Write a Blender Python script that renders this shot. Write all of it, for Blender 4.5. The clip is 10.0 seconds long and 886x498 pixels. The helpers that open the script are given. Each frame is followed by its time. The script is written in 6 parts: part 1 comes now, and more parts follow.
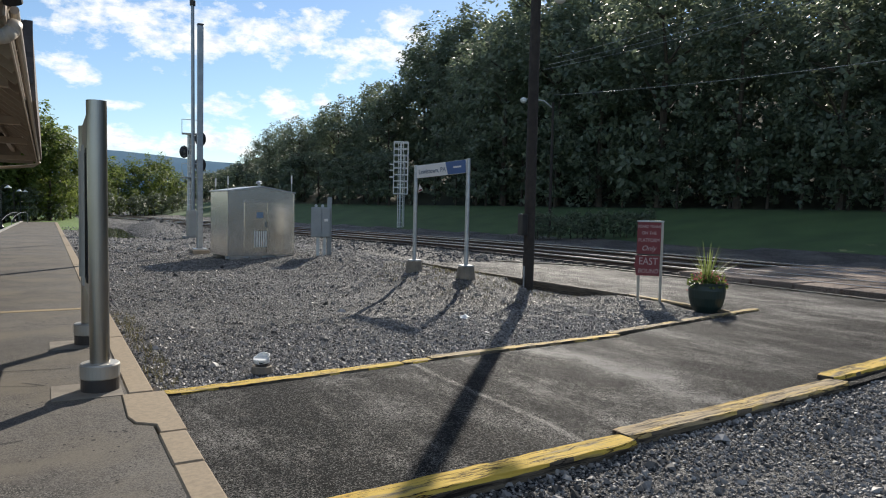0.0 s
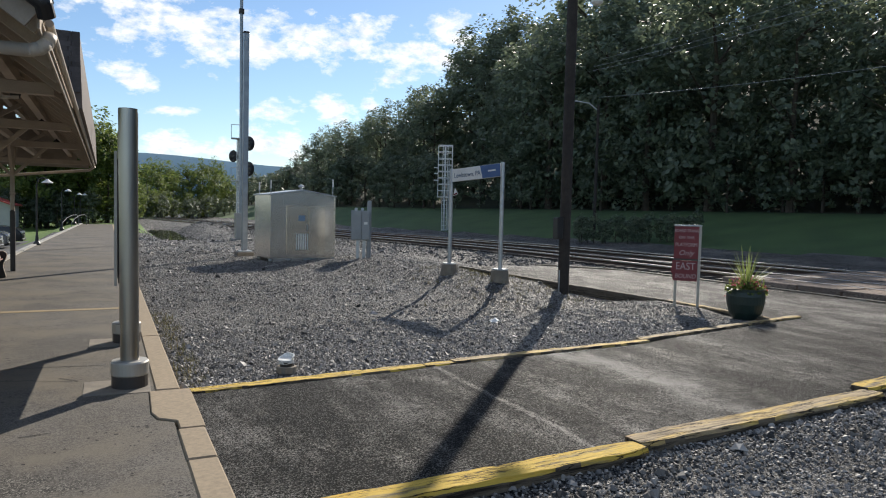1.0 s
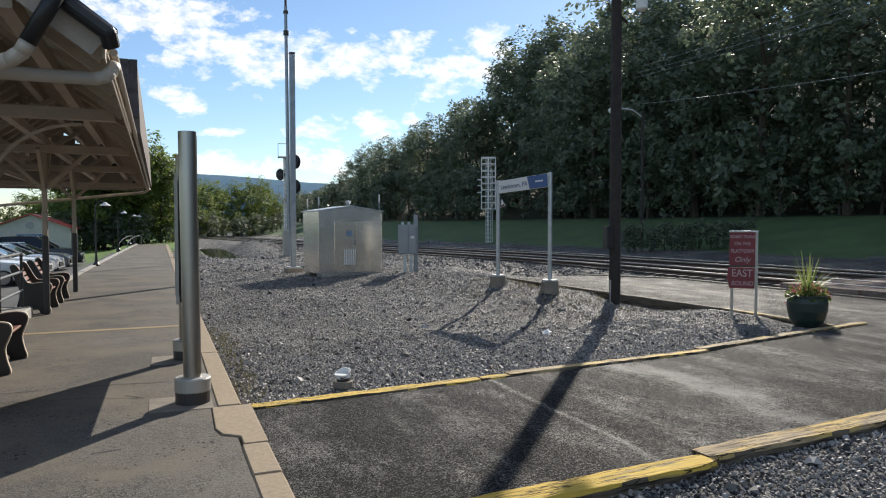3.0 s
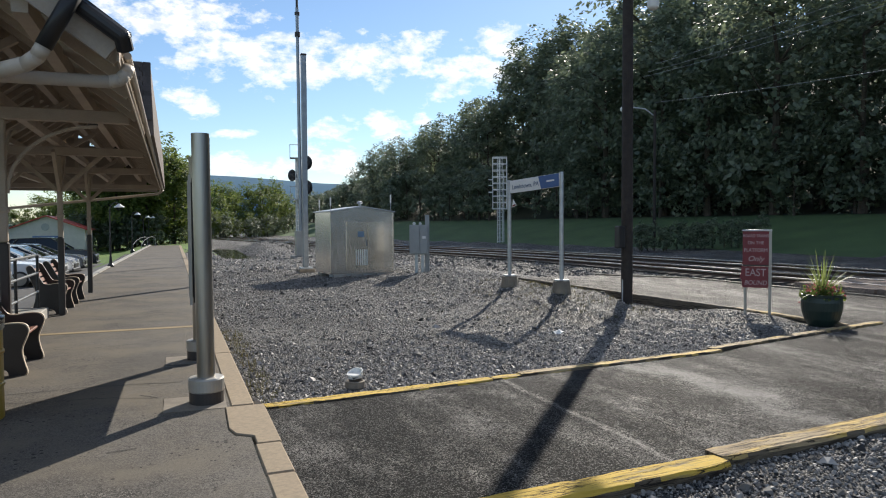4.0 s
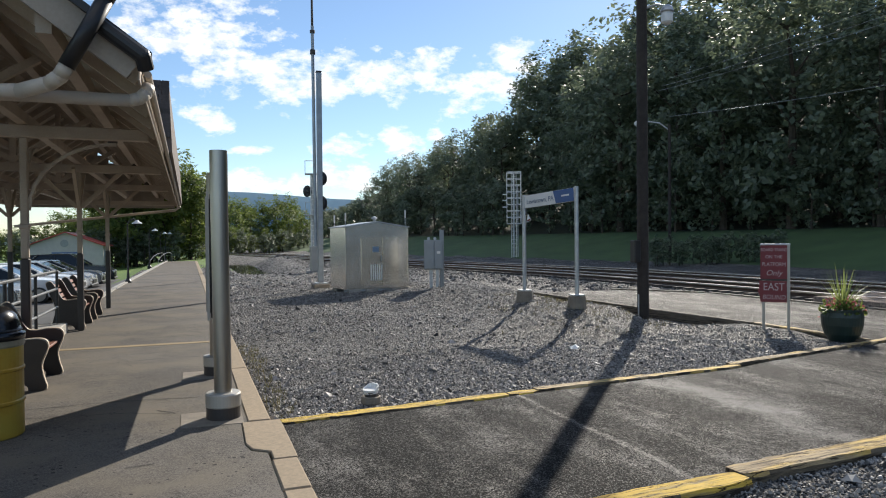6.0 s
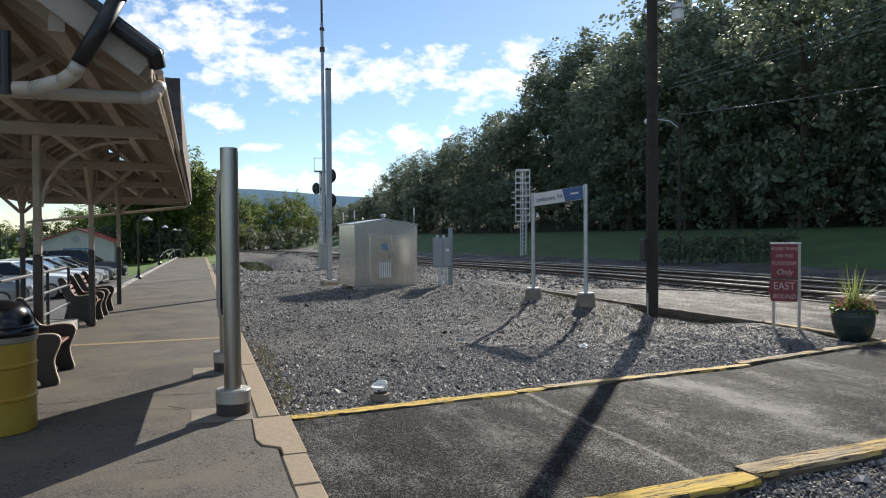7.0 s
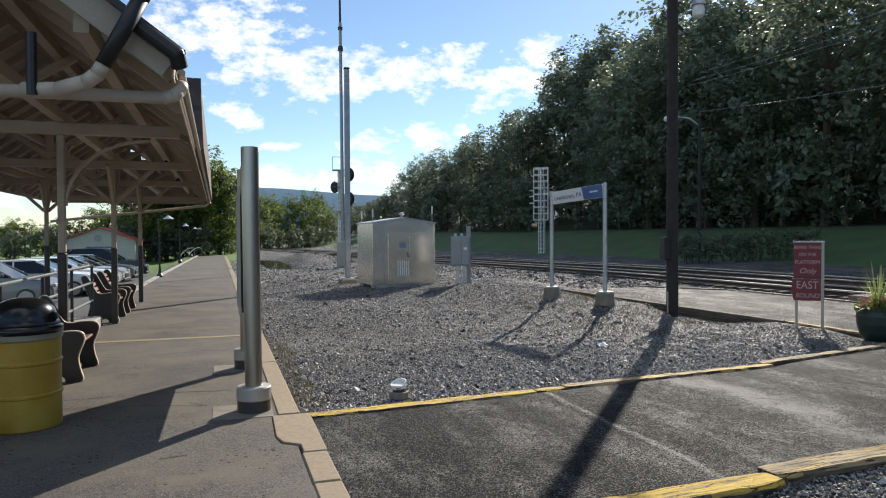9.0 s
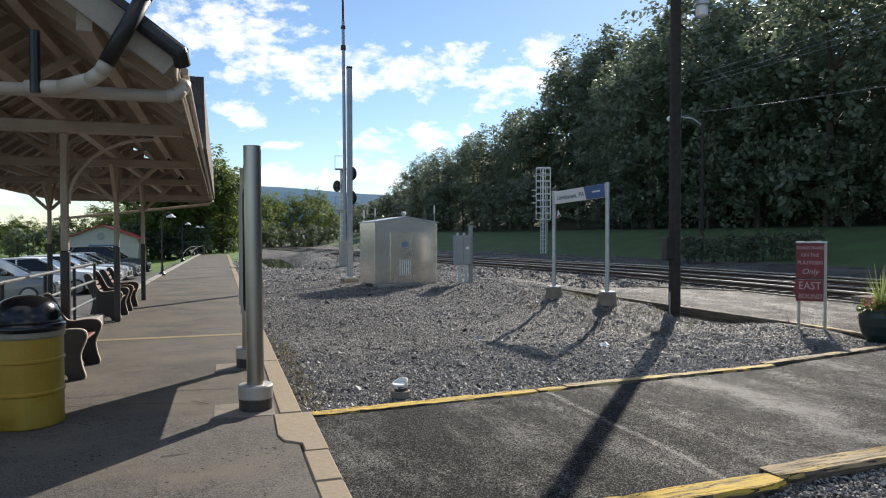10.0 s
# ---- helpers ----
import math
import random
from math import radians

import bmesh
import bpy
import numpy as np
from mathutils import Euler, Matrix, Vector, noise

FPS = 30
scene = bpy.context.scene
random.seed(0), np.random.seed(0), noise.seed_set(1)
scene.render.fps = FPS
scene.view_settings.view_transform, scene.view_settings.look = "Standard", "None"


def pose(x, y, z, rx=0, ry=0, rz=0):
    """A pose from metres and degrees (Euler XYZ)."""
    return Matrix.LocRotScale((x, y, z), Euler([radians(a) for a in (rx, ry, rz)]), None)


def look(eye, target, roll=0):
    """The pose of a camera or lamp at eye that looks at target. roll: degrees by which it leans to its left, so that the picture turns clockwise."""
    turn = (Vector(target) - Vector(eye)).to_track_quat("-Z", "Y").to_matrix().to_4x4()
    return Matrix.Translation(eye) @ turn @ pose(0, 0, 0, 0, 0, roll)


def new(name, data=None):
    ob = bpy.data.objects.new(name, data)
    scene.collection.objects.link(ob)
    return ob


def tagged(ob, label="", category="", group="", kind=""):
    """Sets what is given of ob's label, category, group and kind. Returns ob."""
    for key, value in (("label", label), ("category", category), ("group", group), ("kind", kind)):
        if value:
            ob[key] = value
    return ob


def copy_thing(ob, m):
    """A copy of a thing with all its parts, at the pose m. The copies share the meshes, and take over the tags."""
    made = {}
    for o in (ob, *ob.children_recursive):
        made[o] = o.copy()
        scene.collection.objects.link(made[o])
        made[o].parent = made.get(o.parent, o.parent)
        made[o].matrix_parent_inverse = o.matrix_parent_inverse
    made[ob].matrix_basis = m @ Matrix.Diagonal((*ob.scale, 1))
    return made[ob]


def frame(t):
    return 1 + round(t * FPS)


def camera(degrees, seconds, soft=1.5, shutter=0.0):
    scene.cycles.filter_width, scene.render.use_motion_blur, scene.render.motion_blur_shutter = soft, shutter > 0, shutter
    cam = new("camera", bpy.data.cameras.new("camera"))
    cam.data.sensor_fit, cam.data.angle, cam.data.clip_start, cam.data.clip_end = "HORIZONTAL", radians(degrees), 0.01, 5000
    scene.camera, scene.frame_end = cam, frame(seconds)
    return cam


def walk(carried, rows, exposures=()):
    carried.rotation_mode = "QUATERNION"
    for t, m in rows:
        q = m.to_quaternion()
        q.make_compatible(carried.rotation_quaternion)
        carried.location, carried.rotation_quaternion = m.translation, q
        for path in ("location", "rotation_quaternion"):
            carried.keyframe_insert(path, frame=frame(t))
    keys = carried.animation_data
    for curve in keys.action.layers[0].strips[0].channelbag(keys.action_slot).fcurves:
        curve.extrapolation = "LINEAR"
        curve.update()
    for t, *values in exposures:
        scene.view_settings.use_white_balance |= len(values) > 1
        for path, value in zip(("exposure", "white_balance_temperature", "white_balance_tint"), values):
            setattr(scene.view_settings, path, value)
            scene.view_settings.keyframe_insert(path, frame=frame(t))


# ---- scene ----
cam = camera(65.8, 10.0, soft=1.1)

PATH = [
    (0, (-0.143, 0.147, 1.69), (0.859, 1.874, 1.58), 1.3),
    (0.5, (-0.033, 0.074, 1.691), (0.917, 1.831, 1.588), 1.3),
    (1, (0.075, -0.021, 1.704), (0.956, 1.771, 1.6), 1.4),
    (1.5, (0.035, 0.036, 1.708), (0.868, 1.853, 1.622), 0.6),
    (2, (-0.017, 0.042, 1.704), (0.785, 1.873, 1.632), 0.7),
    (3.5, (-0.004, 0.021, 1.707), (0.744, 1.875, 1.637), -0.4),
    (4, (-0.011, 0.017, 1.708), (0.723, 1.877, 1.639), -0.3),
    (4.5, (-0.011, 0.015, 1.709), (0.716, 1.877, 1.642), -0.2),
    (5, (-0.013, 0.032, 1.711), (0.702, 1.899, 1.648), -0.6),
    (5.5, (-0.011, 0.022, 1.71), (0.691, 1.894, 1.672), -0.7),
    (6, (-0.028, 0.017, 1.709), (0.668, 1.892, 1.684), -0.5),
    (7.5, (-0.039, 0.007, 1.713), (0.62, 1.894, 1.677), -0.3),
    (8, (-0.044, 0.023, 1.707), (0.601, 1.915, 1.67), -0.4),
    (8.5, (-0.05, 0.015, 1.714), (0.575, 1.915, 1.674), -0.5),
    (9, (-0.052, 0.015, 1.711), (0.572, 1.915, 1.675), -0.3),
    (9.5, (-0.054, 0.018, 1.709), (0.573, 1.917, 1.673), -0.2),
    (10, (-0.051, 0.015, 1.711), (0.567, 1.917, 1.673), -0.1),
]
walk(cam, [(t, look(eye, target, roll)) for t, eye, target, roll in PATH], exposures=[(0, 0.26), (2, 0.32), (5, 0.38), (10, 0.40)])

# ---- world, sun, exposure ----
SUN_AZ, SUN_EL = 40.5, 30.0          # degrees to the right of the platform's direction, degrees up


# fair-weather cumulus over the valley: azimuth, elevation, half width, half height, in degrees
CLOUDS = (
    (-4.0, 19.5, 6.5, 2.6), (1.0, 15.8, 6.5, 3.4), (6.0, 13.2, 6.0, 2.3), (10.5, 13.2, 5.0, 2.4), (14.8, 13.4, 5.0, 1.8), (19.3, 13.8, 2.8, 1.6),
    (24.2, 12.6, 5.2, 2.0), (26.4, 14.6, 2.2, 1.9), (1.5, 9.6, 2.3, 1.2), (4.4, 7.4, 1.9, 0.45), (6.0, 4.7, 7.0, 1.2), (12.4, 5.2, 3.8, 1.3),
    (12.6, 7.7, 2.4, 0.9), (17.2, 8.2, 1.9, 1.3), (19.8, 8.9, 1.1, 0.9), (-15.0, 4.5, 6.0, 2.5), (17.6, 20.0, 0.8, 0.5))


def build_world():
    w = bpy.data.worlds.new("sky")
    scene.world = w
    w.use_nodes = True
    nt = w.node_tree
    N, L = nt.nodes, nt.links

    def put(kind, *links, **settings):
        n = N.new("ShaderNode" + kind)
        if "op" in settings:
            n.operation = settings["op"]
        for k, v in enumerate(links):
            if v is None:
                continue
            if isinstance(v, (int, float, tuple)):
                n.inputs[k].default_value = v
            else:
                L.new(v, n.inputs[k])
        return n

    def calc(op, *links):
        return put("Math", *links, op=op).outputs[0]

    def noise_at(vec, scale, detail, rough):
        n = put("TexNoise", vec)
        n.inputs["Scale"].default_value, n.inputs["Detail"].default_value, n.inputs["Roughness"].default_value = scale, detail, rough
        return n.outputs["Fac"]

    def ramp(value, p0, p1, c0=(0, 0, 0, 1), c1=(1, 1, 1, 1)):
        r = put("ValToRGB", value)
        r.color_ramp.elements[0].position, r.color_ramp.elements[1].position = p0, p1
        r.color_ramp.elements[0].color, r.color_ramp.elements[1].color = c0, c1
        return r.outputs[0]

    bg = N["Background"]
    bg.inputs[1].default_value = 0.105
    sky = N.new("ShaderNodeTexSky")
    sky.sky_type, sky.sun_disc = "NISHITA", False
    sky.sun_elevation, sky.sun_rotation = radians(SUN_EL), radians(SUN_AZ)
    sky.air_density, sky.dust_density, sky.ozone_density = 1.0, 0.1, 3.5
    sep = put("SeparateXYZ", N.new("ShaderNodeTexCoord").outputs["Generated"])
    x, y, z = sep.outputs
    az = calc("MULTIPLY", calc("ARCTAN2", x, y), 57.2958)
    el = calc("MULTIPLY", calc("ARCSINE", z), 57.2958)
    at = put("CombineXYZ", az, el).outputs[0]
    # the single clouds
    cover = -1.5
    for a0, e0, wa, we in CLOUDS:
        d = put("VectorMath", at, (a0, e0, 0.0), op="SUBTRACT").outputs[0]
        d = put("VectorMath", d, (1 / wa, 1 / we, 0.0), op="MULTIPLY").outputs[0]
        d = put("VectorMath", d, op="LENGTH").outputs["Value"]
        cover = calc("MAXIMUM", cover, calc("SUBTRACT", 1.0, d))
    # broken cloud added over the unseen sky; its cover sets the fill light
    lift = calc("ADD", calc("MAXIMUM", z, 0.0), 0.16)
    flat = put("CombineXYZ", calc("DIVIDE", x, lift), calc("DIVIDE", y, lift), 3.7).outputs[0]
    wide = calc("MULTIPLY_ADD", noise_at(flat, 1.3, 4, 0.5), 7.0, -3.75)
    side = calc("MULTIPLY", calc("ABSOLUTE", calc("SUBTRACT", az, 14.0)), 0.05)
    high = calc("MULTIPLY", calc("SUBTRACT", el, 22.0), 0.08)
    wide = calc("MINIMUM", wide, calc("MULTIPLY_ADD", calc("MAXIMUM", calc("SUBTRACT", side, 1.2), high), 4.0, -1.0))
    cover = calc("MINIMUM", calc("MAXIMUM", cover, wide), 0.64)
    stretch = put("VectorMath", at, (0.55, 1.0, 1.0), op="MULTIPLY").outputs[0]
    puff = calc("MULTIPLY_ADD", noise_at(stretch, 0.62, 10, 0.63), 4.4, -2.25)
    dens = calc("ADD", cover, puff)
    mask = ramp(dens, 0.0, 0.80)
    belly = calc("MULTIPLY_ADD", noise_at(stretch, 1.3, 8, 0.62), 1.0, calc("MULTIPLY", dens, -0.10))
    tone = ramp(belly, 0.26, 0.48, (6.3, 6.9, 7.8, 1), (9.4, 9.35, 9.2, 1))
    mix = put("MixRGB", mask, sky.outputs[0], tone)
    L.new(mix.outputs[0], bg.inputs[0])


build_world()
sun = new("sun", bpy.data.lights.new("sun", "SUN"))
sun.data.energy, sun.data.angle, sun.data.color = 5.0, radians(0.55), (1.0, 0.93, 0.82)
a, e = radians(SUN_AZ), radians(SUN_EL)
sun.matrix_world = look((30 * math.sin(a), 30 * math.cos(a), 30 * math.tan(e)), (0, 0, 0))


# ---- materials ----
def mat(name, c1, c2=None, rough=0.8, metal=0.0, scale=6.0, bump=0.2, fine=80.0, vary=0.0, spec=0.5, stain=None, stain_scale=0.6, dist=0.01):
    """A mix of two tones by noise at a coarse scale, speckled at a fine one, with bump from the fine noise."""
    m = bpy.data.materials.new(name)
    m.use_nodes = True
    nt = m.node_tree
    N, L = nt.nodes, nt.links
    b = N["Principled BSDF"]
    c2 = c2 or tuple(0.7 * v for v in c1)
    tc = N.new("ShaderNodeTexCoord")
    n = N.new("ShaderNodeTexNoise"); n.inputs["Scale"].default_value, n.inputs["Detail"].default_value = scale, 6
    f = N.new("ShaderNodeTexNoise"); f.inputs["Scale"].default_value, f.inputs["Detail"].default_value = fine, 3
    L.new(tc.outputs["Object"], n.inputs["Vector"]); L.new(tc.outputs["Object"], f.inputs["Vector"])
    add = N.new("ShaderNodeMath"); add.operation = "MULTIPLY_ADD"; add.inputs[1].default_value = 0.45
    L.new(f.outputs["Fac"], add.inputs[0]); L.new(n.outputs["Fac"], add.inputs[2])
    r = N.new("ShaderNodeValToRGB")
    r.color_ramp.elements[0].position, r.color_ramp.elements[1].position = 0.5, 0.95
    r.color_ramp.elements[0].color, r.color_ramp.elements[1].color = (*c2, 1), (*c1, 1)
    L.new(add.outputs[0], r.inputs[0])
    out = r.outputs[0]
    if stain:
        s = N.new("ShaderNodeTexNoise"); s.inputs["Scale"].default_value, s.inputs["Detail"].default_value = stain_scale, 5
        L.new(tc.outputs["Object"], s.inputs["Vector"])
        sr = N.new("ShaderNodeValToRGB"); sr.color_ramp.elements[0].position, sr.color_ramp.elements[1].position = 0.48, 0.68
        L.new(s.outputs["Fac"], sr.inputs[0])
        mx = N.new("ShaderNodeMixRGB"); mx.inputs[2].default_value = (*stain, 1)
        L.new(sr.outputs[0], mx.inputs[0]); L.new(out, mx.inputs[1])
        out = mx.outputs[0]
    if vary:
        oi = N.new("ShaderNodeObjectInfo")
        mr = N.new("ShaderNodeMapRange"); mr.inputs["To Min"].default_value, mr.inputs["To Max"].default_value = 1 - vary, 1 + vary
        L.new(oi.outputs["Random"], mr.inputs["Value"])
        hv = N.new("ShaderNodeHueSaturation")
        L.new(mr.outputs[0], hv.inputs["Value"]); L.new(out, hv.inputs["Color"])
        out = hv.outputs[0]
    L.new(out, b.inputs["Base Color"])
    b.inputs["Roughness"].default_value, b.inputs["Metallic"].default_value = rough, metal
    b.inputs["Specular IOR Level"].default_value = spec
    if bump:
        bp = N.new("ShaderNodeBump"); bp.inputs["Strength"].default_value, bp.inputs["Distance"].default_value = bump, dist
        L.new(add.outputs[0], bp.inputs["Height"]); L.new(bp.outputs[0], b.inputs["Normal"])
    return m


def island_mat(name, c1, c2, rough=0.85, spec=0.4, trans=0.0):
    """Tone varied from loose piece to loose piece (stones, leaves)."""
    m = bpy.data.materials.new(name)
    m.use_nodes = True
    nt = m.node_tree
    N, L = nt.nodes, nt.links
    b = N["Principled BSDF"]
    g = N.new("ShaderNodeNewGeometry")
    r = N.new("ShaderNodeValToRGB")
    r.color_ramp.elements[0].color, r.color_ramp.elements[1].color = (*c2, 1), (*c1, 1)
    L.new(g.outputs["Random Per Island"], r.inputs[0]); L.new(r.outputs[0], b.inputs["Base Color"])
    b.inputs["Roughness"].default_value, b.inputs["Specular IOR Level"].default_value = rough, spec
    if trans:
        t = N.new("ShaderNodeBsdfTranslucent")
        hv = N.new("ShaderNodeHueSaturation"); hv.inputs["Value"].default_value = 1.6; hv.inputs["Hue"].default_value = 0.48
        L.new(r.outputs[0], hv.inputs["Color"]); L.new(hv.outputs[0], t.inputs[0])
        ms = N.new("ShaderNodeMixShader"); ms.inputs[0].default_value = trans
        L.new(b.outputs[0], ms.inputs[1]); L.new(t.outputs[0], ms.inputs[2])
        L.new(ms.outputs[0], N["Material Output"].inputs[0])
    return m


def wood_mat(name, bare, dark, paint=None, cover=0.5, vary=0.12, rough=0.8):
    """Weathered timber with grain and cracks along x, and what is left of its paint."""
    m = bpy.data.materials.new(name)
    m.use_nodes = True
    nt = m.node_tree
    N, L = nt.nodes, nt.links
    b = N["Principled BSDF"]
    tc = N.new("ShaderNodeTexCoord")
    oi = N.new("ShaderNodeObjectInfo")
    sh = N.new("ShaderNodeVectorMath"); sh.operation = "MULTIPLY_ADD"; sh.inputs[1].default_value = (9, 9, 9)
    L.new(oi.outputs["Random"], sh.inputs[0]); L.new(tc.outputs["Object"], sh.inputs[2])
    mp = N.new("ShaderNodeMapping"); mp.inputs["Scale"].default_value = (1.8, 34, 34)
    L.new(sh.outputs[0], mp.inputs["Vector"])
    g = N.new("ShaderNodeTexNoise"); g.inputs["Scale"].default_value, g.inputs["Detail"].default_value, g.inputs["Roughness"].default_value = 1.0, 8, 0.7
    L.new(mp.outputs[0], g.inputs["Vector"])
    r = N.new("ShaderNodeValToRGB")
    r.color_ramp.elements[0].position, r.color_ramp.elements[1].position = 0.36, 0.60
    r.color_ramp.elements[0].color, r.color_ramp.elements[1].color = (*dark, 1), (*bare, 1)
    L.new(g.outputs["Fac"], r.inputs[0])
    out = r.outputs[0]
    if paint:
        mp2 = N.new("ShaderNodeMapping"); mp2.inputs["Scale"].default_value = (1.2, 7, 7)
        L.new(sh.outputs[0], mp2.inputs["Vector"])
        n = N.new("ShaderNodeTexNoise"); n.inputs["Scale"].default_value, n.inputs["Detail"].default_value, n.inputs["Roughness"].default_value = 1.0, 9, 0.7
        L.new(mp2.outputs[0], n.inputs["Vector"])
        pr = N.new("ShaderNodeValToRGB")
        pr.color_ramp.elements[0].position, pr.color_ramp.elements[1].position = 0.60 - 0.3 * cover, 0.72 - 0.3 * cover
        L.new(n.outputs["Fac"], pr.inputs[0])
        mx = N.new("ShaderNodeMixRGB"); mx.inputs[2].default_value = (*paint, 1)
        L.new(pr.outputs[0], mx.inputs[0]); L.new(out, mx.inputs[1])
        out = mx.outputs[0]
    ck = N.new("ShaderNodeValToRGB")
    ck.color_ramp.elements[0].position, ck.color_ramp.elements[1].position = 0.39, 0.47
    ck.color_ramp.elements[0].color = (0.16, 0.13, 0.10, 1)
    L.new(g.outputs["Fac"], ck.inputs[0])
    dk = N.new("ShaderNodeMixRGB"); dk.blend_type = "MULTIPLY"; dk.inputs[0].default_value = 0.6
    L.new(out, dk.inputs[1]); L.new(ck.outputs[0], dk.inputs[2])
    out = dk.outputs[0]
    # long drying cracks: thin lines where a stretched noise crosses its mean
    mp3 = N.new("ShaderNodeMapping"); mp3.inputs["Scale"].default_value = (0.7, 9, 9)
    L.new(sh.outputs[0], mp3.inputs["Vector"])
    cn = N.new("ShaderNodeTexNoise"); cn.inputs["Scale"].default_value, cn.inputs["Detail"].default_value, cn.inputs["Roughness"].default_value = 1.0, 5, 0.6
    L.new(mp3.outputs[0], cn.inputs["Vector"])
    c0 = N.new("ShaderNodeMath"); c0.operation = "SUBTRACT"; c0.inputs[1].default_value = 0.53
    c1 = N.new("ShaderNodeMath"); c1.operation = "ABSOLUTE"
    L.new(cn.outputs["Fac"], c0.inputs[0]); L.new(c0.outputs[0], c1.inputs[0])
    open_ = N.new("ShaderNodeMapRange"); open_.inputs["From Min"].default_value, open_.inputs["From Max"].default_value = 0.003, 0.011
    L.new(c1.outputs[0], open_.inputs["Value"])
    fs = N.new("ShaderNodeMixRGB"); fs.inputs[1].default_value = (0.022, 0.017, 0.013, 1)
    L.new(open_.outputs[0], fs.inputs[0]); L.new(out, fs.inputs[2])
    out = fs.outputs[0]
    mr = N.new("ShaderNodeMapRange"); mr.inputs["To Min"].default_value, mr.inputs["To Max"].default_value = 1 - vary, 1 + vary
    L.new(oi.outputs["Random"], mr.inputs["Value"])
    hv = N.new("ShaderNodeHueSaturation")
    L.new(mr.outputs[0], hv.inputs["Value"]); L.new(out, hv.inputs["Color"]); L.new(hv.outputs[0], b.inputs["Base Color"])
    b.inputs["Roughness"].default_value, b.inputs["Specular IOR Level"].default_value = rough, 0.3
    bp = N.new("ShaderNodeBump"); bp.inputs["Strength"].default_value, bp.inputs["Distance"].default_value = 1.0, 0.02
    hs = N.new("ShaderNodeMath"); hs.operation = "MULTIPLY_ADD"; hs.inputs[1].default_value = 0.6
    L.new(open_.outputs[0], hs.inputs[0]); L.new(g.outputs["Fac"], hs.inputs[2])
    L.new(hs.outputs[0], bp.inputs["Height"]); L.new(bp.outputs[0], b.inputs["Normal"])
    return m


def asphalt_mat(name, dark, light, grain, patch, worn, worn_scale, gloss=0.75, relief=0.012, stretch=(1, 1, 1), spec=0.3, tracks=(), glint=0.0, soil=None, pits=False, spots=()):
    """Bitumen with single pale chips, worn patches where more of them show."""
    m = bpy.data.materials.new(name)
    m.use_nodes = True
    nt = m.node_tree
    N, L = nt.nodes, nt.links
    b = N["Principled BSDF"]
    tc = N.new("ShaderNodeTexCoord")
    vo = N.new("ShaderNodeTexVoronoi"); vo.inputs["Scale"].default_value = grain
    L.new(tc.outputs["Object"], vo.inputs["Vector"])
    chip = N.new("ShaderNodeSeparateColor")
    L.new(vo.outputs["Color"], chip.inputs[0])
    big = N.new("ShaderNodeTexNoise"); big.inputs["Scale"].default_value, big.inputs["Detail"].default_value, big.inputs["Roughness"].default_value = worn_scale, 7, 0.65
    mp = N.new("ShaderNodeMapping"); mp.inputs["Scale"].default_value = stretch
    L.new(tc.outputs["Object"], mp.inputs["Vector"]); L.new(mp.outputs[0], big.inputs["Vector"])
    mid = N.new("ShaderNodeTexNoise"); mid.inputs["Scale"].default_value, mid.inputs["Detail"].default_value = 11, 5
    L.new(tc.outputs["Object"], mid.inputs["Vector"])
    wr = N.new("ShaderNodeMapRange"); wr.inputs["From Min"].default_value, wr.inputs["From Max"].default_value = 0.42, 0.70
    L.new(big.outputs["Fac"], wr.inputs["Value"])
    # chance that a chip is pale grows with wear
    th = N.new("ShaderNodeMath"); th.operation = "MULTIPLY_ADD"; th.inputs[1].default_value, th.inputs[2].default_value = worn, patch
    L.new(wr.outputs[0], th.inputs[0])
    # wheel tracks: worn lanes at x, of a half width, along y
    sx = N.new("ShaderNodeSeparateXYZ")
    L.new(tc.outputs["Object"], sx.inputs[0])
    wob = N.new("ShaderNodeTexNoise"); wob.inputs["Scale"].default_value, wob.inputs["Detail"].default_value = 1.4, 6
    L.new(tc.outputs["Object"], wob.inputs["Vector"])
    for x0, half, gain in tracks:
        dx = N.new("ShaderNodeMath"); dx.operation = "MULTIPLY_ADD"; dx.inputs[1].default_value, dx.inputs[2].default_value = 1.6 * half + 0.1, 0.0
        L.new(wob.outputs["Fac"], dx.inputs[0]); L.new(sx.outputs[0], dx.inputs[2])
        ab = N.new("ShaderNodeMath"); ab.operation = "SUBTRACT"; ab.inputs[1].default_value = x0 + 0.8 * half + 0.05
        L.new(dx.outputs[0], ab.inputs[0])
        aa = N.new("ShaderNodeMath"); aa.operation = "ABSOLUTE"
        L.new(ab.outputs[0], aa.inputs[0])
        fall = N.new("ShaderNodeMapRange"); fall.interpolation_type = "SMOOTHSTEP"
        for key, val in (("From Min", 0.0), ("From Max", half), ("To Min", gain), ("To Max", 0.0)):
            fall.inputs[key].default_value = val
        L.new(aa.outputs[0], fall.inputs["Value"])
        more = N.new("ShaderNodeMath"); more.operation = "ADD"
        L.new(th.outputs[0], more.inputs[0]); L.new(fall.outputs[0], more.inputs[1])
        th = more
    md = N.new("ShaderNodeMath"); md.operation = "MULTIPLY_ADD"; md.inputs[1].default_value = 0.5; 
    L.new(mid.outputs["Fac"], md.inputs[0]); L.new(th.outputs[0], md.inputs[2])
    ad = N.new("ShaderNodeMath"); ad.operation = "ADD"
    L.new(chip.outputs[0], ad.inputs[0]); L.new(md.outputs[0], ad.inputs[1])
    rp = N.new("ShaderNodeValToRGB")
    rp.color_ramp.elements[0].position, rp.color_ramp.elements[1].position = 0.49, 0.93
    ad2 = N.new("ShaderNodeMath"); ad2.operation = "MULTIPLY"; ad2.inputs[1].default_value = 0.62
